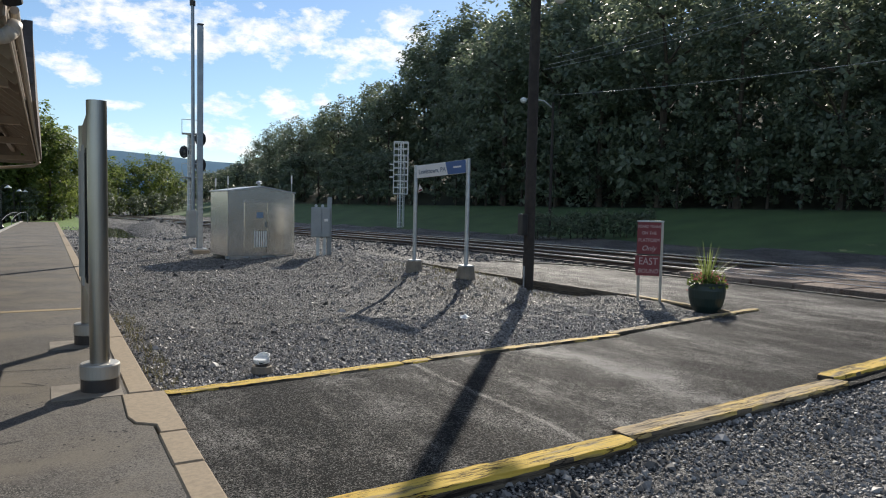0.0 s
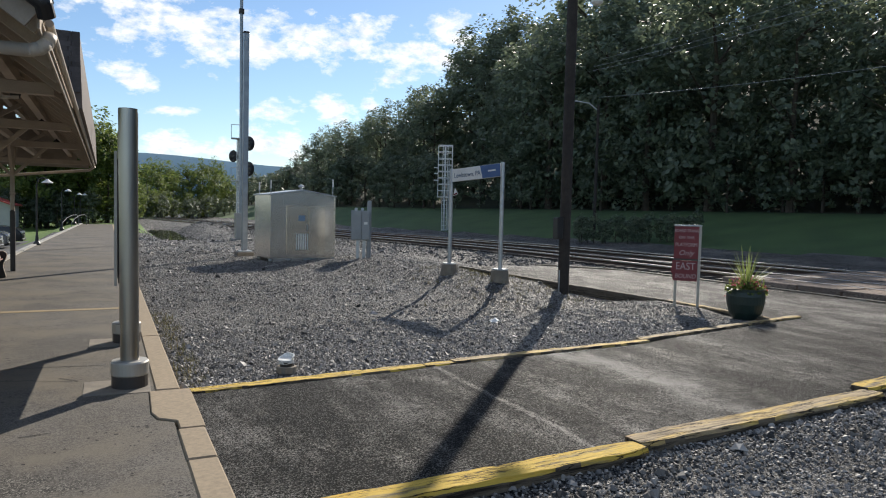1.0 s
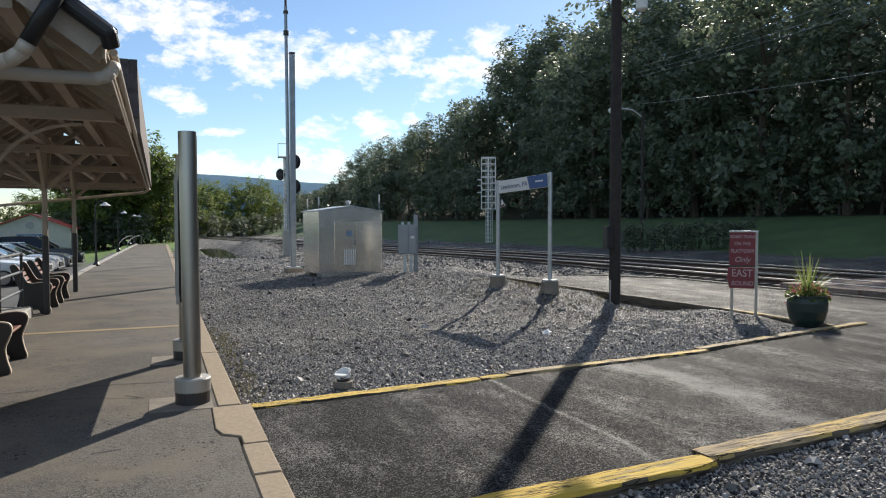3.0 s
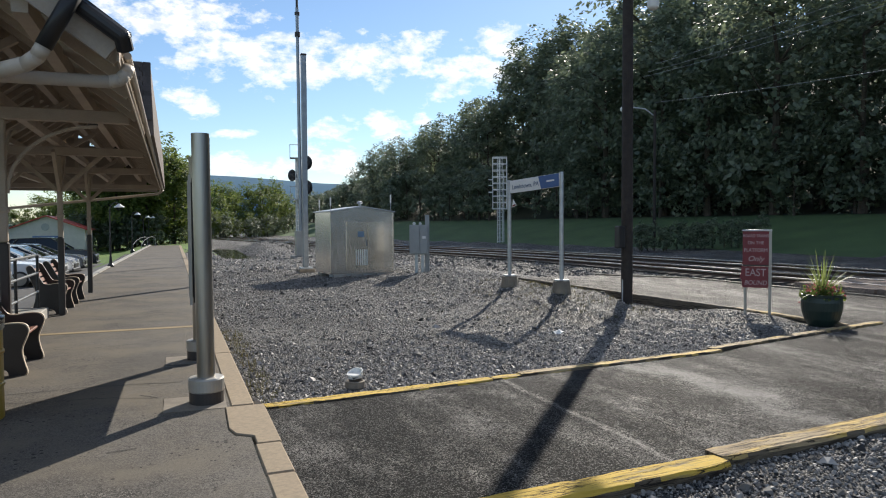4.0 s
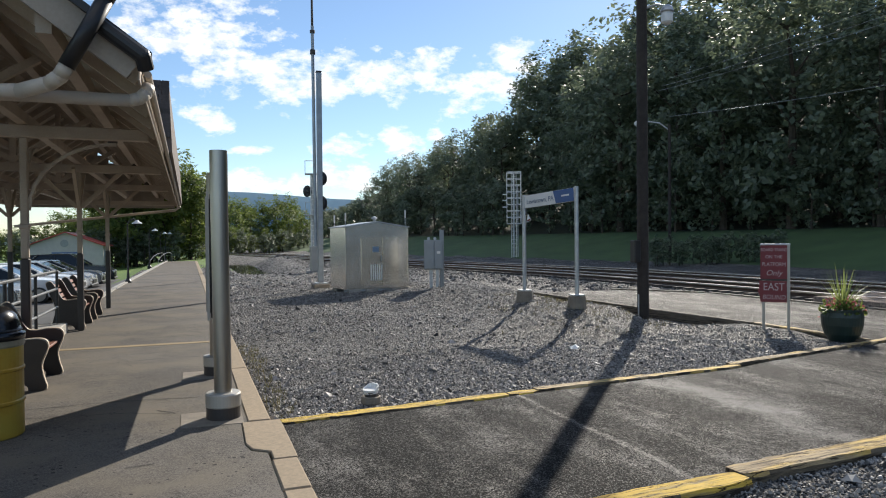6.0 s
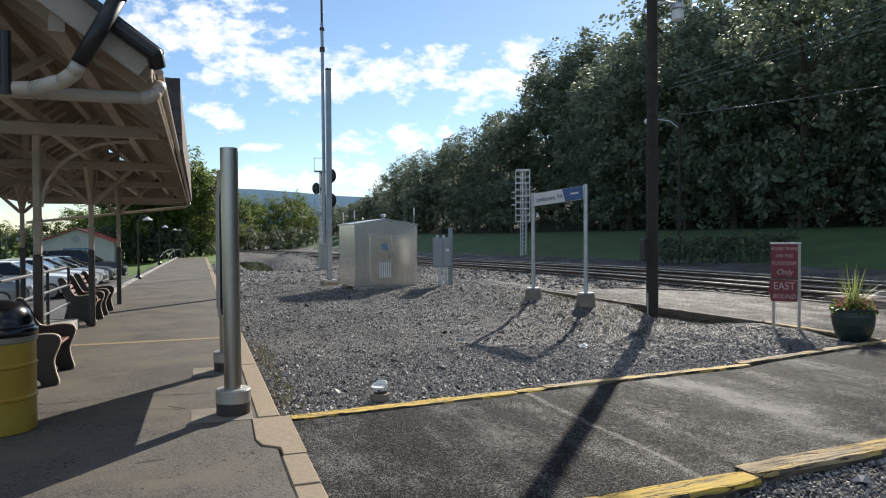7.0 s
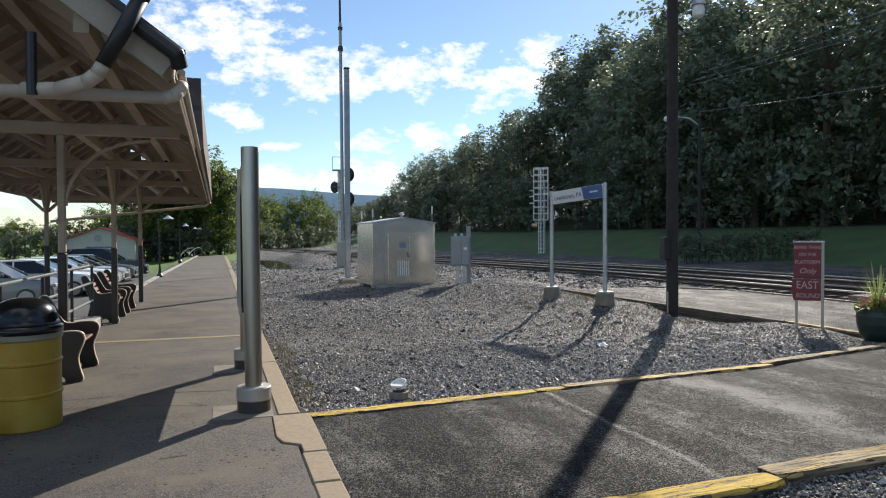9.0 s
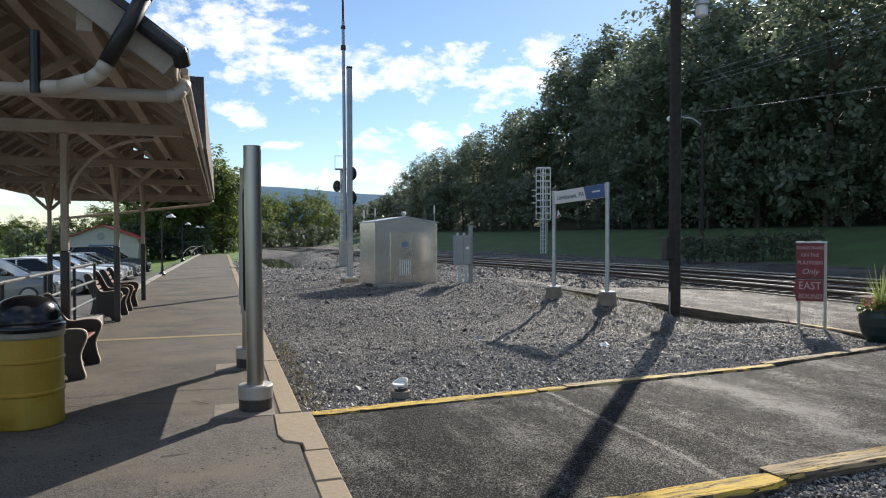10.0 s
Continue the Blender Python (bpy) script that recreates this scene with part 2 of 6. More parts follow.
    L.new(ad.outputs[0], ad2.inputs[0]); L.new(ad2.outputs[0], rp.inputs[0])
    rp.color_ramp.elements[0].color, rp.color_ramp.elements[1].color = (*dark, 1), (*light, 1)
    out = rp.outputs[0]
    if soil:
        # trodden-in dirt in wide cloudy patches
        sn = N.new("ShaderNodeTexNoise"); sn.inputs["Scale"].default_value, sn.inputs["Detail"].default_value, sn.inputs["Roughness"].default_value = 0.9, 8, 0.62
        L.new(tc.outputs["Object"], sn.inputs["Vector"])
        sr = N.new("ShaderNodeMapRange"); sr.inputs["From Min"].default_value, sr.inputs["From Max"].default_value, sr.inputs["To Max"].default_value = 0.43, 0.62, 0.8
        L.new(sn.outputs["Fac"], sr.inputs["Value"])
        sm = N.new("ShaderNodeMixRGB"); sm.inputs[2].default_value = (*soil, 1)
        L.new(sr.outputs[0], sm.inputs[0]); L.new(out, sm.inputs[1])
        out = sm.outputs[0]
    if pits:
        # small lost chips, in drifts
        pv = N.new("ShaderNodeTexVoronoi"); pv.inputs["Scale"].default_value = 13
        L.new(tc.outputs["Object"], pv.inputs["Vector"])
        pn = N.new("ShaderNodeMapRange"); pn.inputs["From Min"].default_value, pn.inputs["From Max"].default_value, pn.inputs["To Max"].default_value = 0.32, 0.75, 0.26
        L.new(wob.outputs["Fac"], pn.inputs["Value"])
        pl = N.new("ShaderNodeMath"); pl.operation = "LESS_THAN"
        L.new(pv.outputs["Distance"], pl.inputs[0]); L.new(pn.outputs[0], pl.inputs[1])
        pm = N.new("ShaderNodeMixRGB"); pm.inputs[2].default_value = (0.022, 0.02, 0.018, 1)
        L.new(pl.outputs[0], pm.inputs[0]); L.new(out, pm.inputs[1])
        out = pm.outputs[0]
    for px, py, pr in spots:
        # a worn hollow where the dark coarse base shows
        ds = N.new("ShaderNodeVectorMath"); ds.operation = "DISTANCE"; ds.inputs[1].default_value = (px, py, 0)
        L.new(tc.outputs["Object"], ds.inputs[0])
        dn = N.new("ShaderNodeMath"); dn.operation = "MULTIPLY_ADD"; dn.inputs[1].default_value = 0.55
        L.new(mid.outputs["Fac"], dn.inputs[0]); L.new(ds.outputs["Value"], dn.inputs[2])
        df = N.new("ShaderNodeMapRange"); df.inputs["From Min"].default_value, df.inputs["From Max"].default_value = pr + 0.25, pr + 0.46
        df.inputs["To Min"].default_value, df.inputs["To Max"].default_value = 0.85, 0.0
        L.new(dn.outputs[0], df.inputs["Value"])
        cc = N.new("ShaderNodeValToRGB"); cc.color_ramp.elements[0].position, cc.color_ramp.elements[1].position = 0.55, 0.95
        cc.color_ramp.elements[0].color, cc.color_ramp.elements[1].color = (0.03, 0.027, 0.024, 1), (0.24, 0.22, 0.19, 1)
        L.new(chip.outputs[1], cc.inputs[0])
        dm = N.new("ShaderNodeMixRGB")
        L.new(df.outputs[0], dm.inputs[0]); L.new(out, dm.inputs[1]); L.new(cc.outputs[0], dm.inputs[2])
        out = dm.outputs[0]
    L.new(out, b.inputs["Base Color"])
    b.inputs["Roughness"].default_value, b.inputs["Specular IOR Level"].default_value = gloss, spec
    if glint:
        # one chip in several has a clean, shiny face
        gl = N.new("ShaderNodeMapRange")
        for key, val in (("From Min", 0.80), ("From Max", 0.90), ("To Min", spec), ("To Max", glint)):
            gl.inputs[key].default_value = val
        L.new(chip.outputs[2], gl.inputs["Value"]); L.new(gl.outputs[0], b.inputs["Specular IOR Level"])
        gr = N.new("ShaderNodeMapRange")
        for key, val in (("From Min", 0.80), ("From Max", 0.90), ("To Min", gloss), ("To Max", 0.5)):
            gr.inputs[key].default_value = val
        L.new(chip.outputs[2], gr.inputs["Value"]); L.new(gr.outputs[0], b.inputs["Roughness"])
    bp = N.new("ShaderNodeBump"); bp.inputs["Strength"].default_value, bp.inputs["Distance"].default_value = 1.0, relief
    fn = N.new("ShaderNodeTexNoise"); fn.inputs["Scale"].default_value, fn.inputs["Detail"].default_value, fn.inputs["Roughness"].default_value = grain * 0.9, 6, 0.8
    L.new(tc.outputs["Object"], fn.inputs["Vector"])
    hh = N.new("ShaderNodeMath"); hh.operation = "MULTIPLY_ADD"; hh.inputs[1].default_value = 0.35
    L.new(chip.outputs[1], hh.inputs[0]); L.new(fn.outputs["Fac"], hh.inputs[2])
    L.new(hh.outputs[0], bp.inputs["Height"]); L.new(bp.outputs[0], b.inputs["Normal"])
    return m


M = {
    "platform": asphalt_mat("worn_platform_asphalt", (0.052, 0.046, 0.040), (0.150, 0.135, 0.117), 120, 0.24, 0.48, 0.6, 0.85, 0.0016, soil=(0.150, 0.128, 0.098), pits=True, spots=((-0.46, 4.72, 0.14), (-0.15, 4.6, 0.02), (-1.1, 9.4, 0.03))),
    "asphalt": asphalt_mat("crossing_asphalt", (0.010, 0.0095, 0.009), (0.35, 0.33, 0.305), 135, -0.36, 0.74, 1.5, 0.9, 0.020, (1.0, 0.4, 1.0), 0.12, ((5.25, 0.46, 0.85), (3.35, 0.07, 0.5), (4.0, 0.4, 0.22), (7.6, 0.9, 0.15), (12.8, 2.4, 0.40)), 0.8),
    "gravel": asphalt_mat("gravel_bed", (0.016, 0.016, 0.016), (0.35, 0.332, 0.31), 66, 0.04, 0.42, 0.5, 0.85, 0.05, glint=0.6),
    # one grass in two tones: lawn's shade and verge's sun put into colour
    "grass": mat("shaded_mown_lawn", (0.062, 0.115, 0.035), (0.036, 0.072, 0.022), 0.9, 0, 0.4, 0.6, 22, dist=0.06),
    "verge": mat("sunlit_verge_grass", (0.115, 0.19, 0.03), (0.075, 0.14, 0.02), 0.9, 0, 0.6, 0.6, 30, dist=0.05),
    "brown_trim": mat("brown_painted_trim", (0.17, 0.135, 0.115), (0.12, 0.095, 0.08), 0.7, 0, 3, 0.2, 40),
    "forest_floor": mat("forest_floor", (0.04, 0.045, 0.02), (0.02, 0.024, 0.011), 0.95, 0, 0.3, 0.8, 4, dist=0.3),
    "kerb": mat("tan_concrete_kerb", (0.33, 0.255, 0.17), (0.23, 0.18, 0.12), 0.88, 0, 30, 0.12, 240, dist=0.002),
    "concrete": mat("pale_concrete", (0.42, 0.40, 0.36), (0.26, 0.25, 0.23), 0.85, 0, 5, 0.3, 90, dist=0.005),
    "pad": mat("weathered_concrete_pad", (0.25, 0.215, 0.17), (0.15, 0.13, 0.105), 0.85, 0, 5, 0.3, 90, dist=0.004),
    "tan_line": mat("tan_concrete_joint", (0.31, 0.23, 0.12), (0.22, 0.165, 0.09), 0.85, 0, 4, 0.3, 90, dist=0.003),
    "tie_yellow": wood_mat("yellow_painted_timber", (0.30, 0.25, 0.17), (0.07, 0.055, 0.04), (0.68, 0.46, 0.08), 0.74),
    "tie_worn": wood_mat("worn_yellow_timber", (0.47, 0.36, 0.21), (0.11, 0.08, 0.05), (0.62, 0.43, 0.13), 0.36),
    "tie_grey": wood_mat("bare_grey_timber", (0.27, 0.24, 0.19), (0.09, 0.075, 0.06)),
    # dark copy of the grey timber; the island edging's shade is in its tone
    "tie_shaded": wood_mat("shaded_dark_timber", (0.13, 0.115, 0.095), (0.03, 0.026, 0.022)),
    "label_blue": mat("faded_blue_label", (0.20, 0.29, 0.40), (0.16, 0.24, 0.34), 0.5, 0, 6, 0.03, 60),
    "tie_side": wood_mat("unpainted_shaded_timber_side", (0.19, 0.155, 0.11), (0.045, 0.036, 0.028)),
    "plank": wood_mat("crossing_plank", (0.38, 0.295, 0.24), (0.13, 0.10, 0.08), None, 0.5, 0.35, 0.92),
    "sleeper": mat("track_sleeper", (0.10, 0.085, 0.07), (0.05, 0.042, 0.036), 0.85, 0, 5, 0.5, 30, vary=0.2, dist=0.01),
    "rail": mat("rusty_rail_web", (0.10, 0.06, 0.04), (0.05, 0.03, 0.02), 0.8, 0.2, 5, 0.3, 60),
    "rail_head": mat("polished_rail_head", (0.62, 0.61, 0.60), (0.5, 0.49, 0.48), 0.22, 1.0, 3, 0.0, 60),
    "aluminium": mat("brushed_aluminium", (0.74, 0.72, 0.69), (0.60, 0.58, 0.55), 0.25, 1.0, 1.2, 0.3, 5, dist=0.006),
    # door metal is lighter and warmer than the walls
    "door_metal": mat("warm_aluminium_door", (0.80, 0.75, 0.67), (0.66, 0.61, 0.54), 0.26, 1.0, 1.5, 0.3, 6, dist=0.004),
    "galvanised": mat("galvanised_steel", (0.52, 0.54, 0.56), (0.40, 0.42, 0.44), 0.45, 0.85, 9, 0.05, 60),
    "silver_paint": mat("satin_silver_paint", (0.46, 0.44, 0.40), (0.40, 0.38, 0.345), 0.5, 0.65, 2, 0.03, 150),
    "post_metal": mat("satin_steel_post", (0.40, 0.385, 0.36), (0.34, 0.325, 0.30), 0.3, 0.95, 2, 0.02, 150),
    "grey_paint": mat("grey_enamel", (0.32, 0.34, 0.35), (0.26, 0.28, 0.29), 0.5, 0.2, 3, 0.05, 60),
    "white_paint": mat("white_paint", (0.78, 0.78, 0.76), (0.68, 0.68, 0.66), 0.5, 0, 3, 0.05, 60),
    "cream_paint": mat("cream_timber_paint", (0.48, 0.40, 0.31), (0.37, 0.30, 0.23), 0.65, 0, 3, 0.2, 50, dist=0.004),
    "dark_paint": mat("dark_brown_paint", (0.05, 0.042, 0.038), (0.035, 0.03, 0.028), 0.5, 0, 3, 0.1, 60),
    "soffit": mat("painted_roof_boards", (0.40, 0.34, 0.275), (0.30, 0.255, 0.205), 0.75, 0, 2, 0.2, 40, dist=0.004),
    "black": mat("black_paint", (0.02, 0.02, 0.022), (0.014, 0.014, 0.015), 0.4, 0, 4, 0.05, 60),
    "black_gloss": mat("glossy_black_plastic", (0.012, 0.012, 0.013), (0.009, 0.009, 0.01), 0.18, 0, 4, 0.02, 60),
    "shingle": mat("roof_shingle", (0.13, 0.12, 0.12), (0.07, 0.066, 0.065), 0.9, 0, 4, 0.5, 40, vary=0.2),
    "pole_wood": mat("creosoted_pole", (0.045, 0.037, 0.032), (0.022, 0.018, 0.016), 0.9, 0, 7, 0.6, 40, dist=0.02),
    "sign_red": mat("sign_red", (0.20, 0.028, 0.036), (0.15, 0.022, 0.028), 0.5, 0, 4, 0.03, 60),
    "sign_text": mat("sign_lettering", (0.50, 0.38, 0.38), (0.44, 0.33, 0.33), 0.5, 0, 4, 0, 60),
    "navy": mat("navy_panel", (0.055, 0.125, 0.30), (0.045, 0.105, 0.26), 0.4, 0, 4, 0, 60),
    "navy_text": mat("navy_lettering", (0.14, 0.19, 0.27), (0.12, 0.165, 0.24), 0.5, 0, 4, 0, 60),
    "pot": mat("dark_green_glaze", (0.022, 0.042, 0.036), (0.014, 0.028, 0.024), 0.4, 0, 5, 0.1, 60),
    "soil": mat("potting_soil", (0.04, 0.03, 0.02), (0.02, 0.015, 0.01), 0.95, 0, 20, 0.8, 60),
    "bark": mat("tree_bark", (0.10, 0.08, 0.06), (0.05, 0.04, 0.03), 0.95, 0, 3, 0.8, 12, dist=0.05),
    # the ridge's pale blue is aerial haze put into the base colour
    "mountain": mat("haze_tinted_ridge", (0.20, 0.30, 0.38), (0.165, 0.26, 0.335), 1.0, 0, 0.004, 0, 0.05, spec=0.0),
    "water": mat("ditch_water", (0.03, 0.03, 0.022), (0.02, 0.02, 0.015), 0.06, 0, 1, 0.02, 6),
    "drum_yellow": mat("yellow_drum_paint", (0.42, 0.255, 0.024), (0.32, 0.19, 0.018), 0.45, 0, 3, 0.1, 40, stain=(0.36, 0.27, 0.04), stain_scale=3),
    "bench_end": mat("bench_end_panel", (0.045, 0.035, 0.03), (0.03, 0.024, 0.02), 0.5, 0, 4, 0.1, 60),
    "bench_edge": mat("cream_bench_edging", (0.62, 0.52, 0.40), (0.52, 0.43, 0.33), 0.5, 0, 4, 0.05, 60),
    "bench_slat": mat("red_brown_bench_slat", (0.26, 0.11, 0.075), (0.18, 0.075, 0.05), 0.55, 0, 4, 0.1, 40, vary=0.12),
    "lot": mat("car_park_asphalt", (0.13, 0.128, 0.125), (0.09, 0.088, 0.086), 0.85, 0, 1.2, 0.3, 60),
    "siding": mat("white_board_siding", (0.52, 0.505, 0.485), (0.45, 0.435, 0.42), 0.7, 0, 2, 0.1, 30),
    "red_roof": mat("red_metal_roof", (0.45, 0.06, 0.045), (0.36, 0.045, 0.035), 0.5, 0, 2, 0.05, 30),
    "pipe_cream": mat("cream_plastic_pipe", (0.52, 0.46, 0.38), (0.46, 0.40, 0.33), 0.5, 0, 3, 0.03, 60),
    # darker than galvanised: the masts' backlit side is put into the tone
    "mast_steel": mat("backlit_galvanised_steel", (0.34, 0.37, 0.40), (0.25, 0.275, 0.30), 0.42, 0.7, 5, 0.05, 40),
    "bag": mat("clear_liner", (0.26, 0.24, 0.17), (0.2, 0.185, 0.13), 0.3, 0, 8, 0.2, 30),
    "rail_paint": mat("grey_rail_paint", (0.22, 0.23, 0.24), (0.15, 0.155, 0.16), 0.35, 0.3, 6, 0.05, 50),
    "crack": mat("crack_shade", (0.02, 0.019, 0.018), (0.012, 0.012, 0.011), 0.95, 0, 6, 0, 60),
    "car_silver": mat("silver_car_paint", (0.50, 0.51, 0.52), (0.46, 0.47, 0.48), 0.25, 0.6, 2, 0, 60),
    "car_white": mat("white_car_paint", (0.76, 0.77, 0.78), (0.72, 0.73, 0.74), 0.2, 0, 2, 0, 60),
    "car_grey": mat("grey_car_paint", (0.16, 0.17, 0.18), (0.14, 0.15, 0.16), 0.2, 0.4, 2, 0, 60),
    "car_black": mat("dark_car_paint", (0.015, 0.018, 0.025), (0.012, 0.015, 0.02), 0.15, 0, 2, 0, 60),
    "car_glass": mat("tinted_glass", (0.012, 0.014, 0.015), (0.01, 0.012, 0.013), 0.05, 0, 2, 0, 60),
    "headlight": mat("headlight_lens", (0.6, 0.62, 0.64), (0.5, 0.52, 0.54), 0.1, 0.3, 2, 0, 60),
    "stone": island_mat("crushed_stone", (0.38, 0.356, 0.328), (0.012, 0.0115, 0.011), 0.6, 0.38),
    "ballast": island_mat("track_ballast_stone", (0.17, 0.165, 0.16), (0.03, 0.03, 0.03), 0.8, 0.4),
    "leaf": island_mat("broadleaf_foliage", (0.16, 0.20, 0.125), (0.085, 0.115, 0.075), 0.5, 0.75, 0.4),
    "leaf_light": island_mat("bright_broadleaf_foliage", (0.15, 0.20, 0.05), (0.06, 0.10, 0.028), 0.6, 0.3, 0.5),
    "weed": island_mat("dry_weed", (0.20, 0.17, 0.08), (0.07, 0.08, 0.03), 0.7, 0.3, 0.3),
    "spike": island_mat("spiky_leaf", (0.30, 0.36, 0.12), (0.12, 0.18, 0.05), 0.5, 0.4, 0.3),
    "flower": island_mat("pink_flower", (0.62, 0.16, 0.14), (0.40, 0.10, 0.10), 0.6, 0.3, 0.2),
}


# ---- building helpers ----
def part(name, bm, material, parent=None, label="", smooth=False):
    me = bpy.data.meshes.new(name)
    if isinstance(bm, tuple):
        me.from_pydata(bm[0], [], bm[1])
    else:
        bm.to_mesh(me)
        bm.free()
    me.materials.append(M[material])
    if smooth:
        for p in me.polygons:
            p.use_smooth = True
    ob = new(name, me)
    if parent:
        ob.parent = parent
    return tagged(ob, label)


def thing(name, label, category, m=None, group="", kind=""):
    ob = new(name)
    if m is not None:
        ob.matrix_world = m
    return tagged(ob, label, category, group, kind)


def box(bm, x0, y0, z0, x1, y1, z1, bevel=0.0, m=None):
    vs = bmesh.ops.create_cube(bm, size=1)["verts"]
    bmesh.ops.transform(bm, verts=vs, matrix=Matrix.LocRotScale(((x0 + x1) / 2, (y0 + y1) / 2, (z0 + z1) / 2), None, (abs(x1 - x0), abs(y1 - y0), abs(z1 - z0))))
    if m is not None:
        bmesh.ops.transform(bm, verts=vs, matrix=m)
    if bevel:
        es = list({ed for v in vs for ed in v.link_edges})
        bmesh.ops.bevel(bm, geom=es, offset=bevel, segments=1, affect="EDGES")
    return bm


def B(*k, **kw):
    return box(bmesh.new(), *k, **kw)


def tube(bm, p0, p1, r0, r1=None, n=16):
    p0, p1 = Vector(p0), Vector(p1)
    d = p1 - p0
    vs = bmesh.ops.create_cone(bm, cap_ends=True, segments=n, radius1=r0, radius2=r0 if r1 is None else r1, depth=d.length)["verts"]
    bmesh.ops.transform(bm, verts=vs, matrix=Matrix.Translation((p0 + p1) / 2) @ d.to_track_quat("Z", "Y").to_matrix().to_4x4())
    return bm


def T(*k, **kw):
    return tube(bmesh.new(), *k, **kw)


def beam(bm, p0, p1, w, h):
    """A squared timber from p0 to p1, w wide and h deep."""
    p0, p1 = Vector(p0), Vector(p1)
    d = p1 - p0
    q = d.to_track_quat("Y", "Z").to_matrix().to_4x4()
    return box(bm, -w / 2, 0, -h / 2, w / 2, d.length, h / 2, m=Matrix.Translation(p0) @ q)


def path_tube(bm, pts, r, n=10):
    for a, b in zip(pts, pts[1:]):
        tube(bm, a, b, r, n=n)
    for p in pts[1:-1]:
        bmesh.ops.create_uvsphere(bm, u_segments=n, v_segments=10, radius=r * 0.998, matrix=Matrix.Translation(p))
    return bm


def lathe(bm, profile, n=28, m=None):
    """Turns (radius, height) pairs round z."""
    rings = []
    for r, z in profile:
        rings.append([bm.verts.new((r * math.cos(2 * math.pi * i / n), r * math.sin(2 * math.pi * i / n), z)) for i in range(n)])
    for a, b in zip(rings, rings[1:]):
        for i in range(n):
            bm.faces.new((a[i], a[(i + 1) % n], b[(i + 1) % n], b[i]))
    bm.faces.new(rings[0][::-1])
    bm.faces.new(rings[-1])
    if m is not None:
        bmesh.ops.transform(bm, verts=[v for r in rings for v in r], matrix=m)
    return bm


def slab(bm, pts, z0, z1):
    """A plate with the outline pts (x, y), from z0 to z1."""
    lo = [bm.verts.new((x, y, z0)) for x, y in pts]
    hi = [bm.verts.new((x, y, z1)) for x, y in pts]
    bm.faces.new(lo[::-1]); bm.faces.new(hi)
    for i in range(len(pts)):
        j = (i + 1) % len(pts)
        bm.faces.new((lo[i], lo[j], hi[j], hi[i]))
    bmesh.ops.recalc_face_normals(bm, faces=bm.faces[:])
    return bm


def sstep(a, b, v):
    t = min(1.0, max(0.0, (v - a) / (b - a)))
    return t * t * (3 - 2 * t)


# ---- ground ----
TRACKS, GAUGE = (17.12, 21.02), 1.435


def track_shift(y):
    """How far the tracks have curved to the left at y."""
    return 0.0072 * max(0.0, y - 22) ** 2 if y < 34 else 1.04 + 0.173 * (y - 34)


def ground_z(x, y):
    xs = x + track_shift(y)
    z = -0.05
    hump = 0.40 * math.exp(-((x - 7.6) / 1.5) ** 2) * sstep(10.3, 12.6, y) * (1 - sstep(16, 23, y))
    hump += 0.12 * math.exp(-((x - 7.0) / 2.5) ** 2) * sstep(17, 20, y) * (1 - sstep(24, 32, y))
    z += hump * (1 - sstep(9.4, 10.3, x))
    z -= 0.13 * sstep(8.2, 9.6, x) * (1 - sstep(10.4, 10.8, x)) * sstep(10.6, 11.9, y) * (1 - sstep(17, 20, y))
    z += 0.05 * sstep(8.6, 9.8, x) * (1 - sstep(10.4, 10.8, x)) * sstep(8.9, 9.6, y) * (1 - sstep(10.6, 11.8, y))
    z -= 0.12 * (1 - sstep(3.0, 3.9, y)) * sstep(0.8, 1.2, x) * (1 - sstep(9, 12, x))        # the low gravel before the crossing
    if x < -2.6:
        z -= 0.55 * sstep(-2.6, -4.5, x)
    ditch = math.exp(-((x - 4.2) / 1.3) ** 2) * sstep(38, 45, y) * (1 - sstep(62, 75, y))
    z -= 0.7 * ditch
    z += 0.6 * math.exp(-((x - 7.2) / 1.7) ** 2 - ((y - 57) / 6) ** 2)
    # raked and rutted stone: uneven bank, wheel ruts along the yard
    rough = sstep(7.6, 9.5, y) * (1 - sstep(40, 60, y)) * sstep(0.8, 1.6, x) * (1 - sstep(8.6, 10.0, x))
    z += rough * (0.035 * noise.noise((x * 1.1, y * 1.1, 5)) + 0.022 * noise.noise((x * 2.9, y * 2.9, 2)))
    z += sstep(4.6, 6.4, x) * rough * (0.07 * noise.noise((x * 1.3, y * 1.0, 9)) + 0.045 * noise.noise((x * 3.3, y * 2.6, 4)))
    z += 2.4 * sstep(27, 46, xs) * sstep(-60, 0, y)                                           # the lawn rises to the wood
    z += (26 * sstep(44, 120, xs) + 40 * sstep(110, 260, xs)) * (1 - sstep(190, 300, y))
    z += 0.015 * noise.noise((x * 0.9, y * 0.9, 0)) * (1 - sstep(30, 40, abs(x)))
    return z


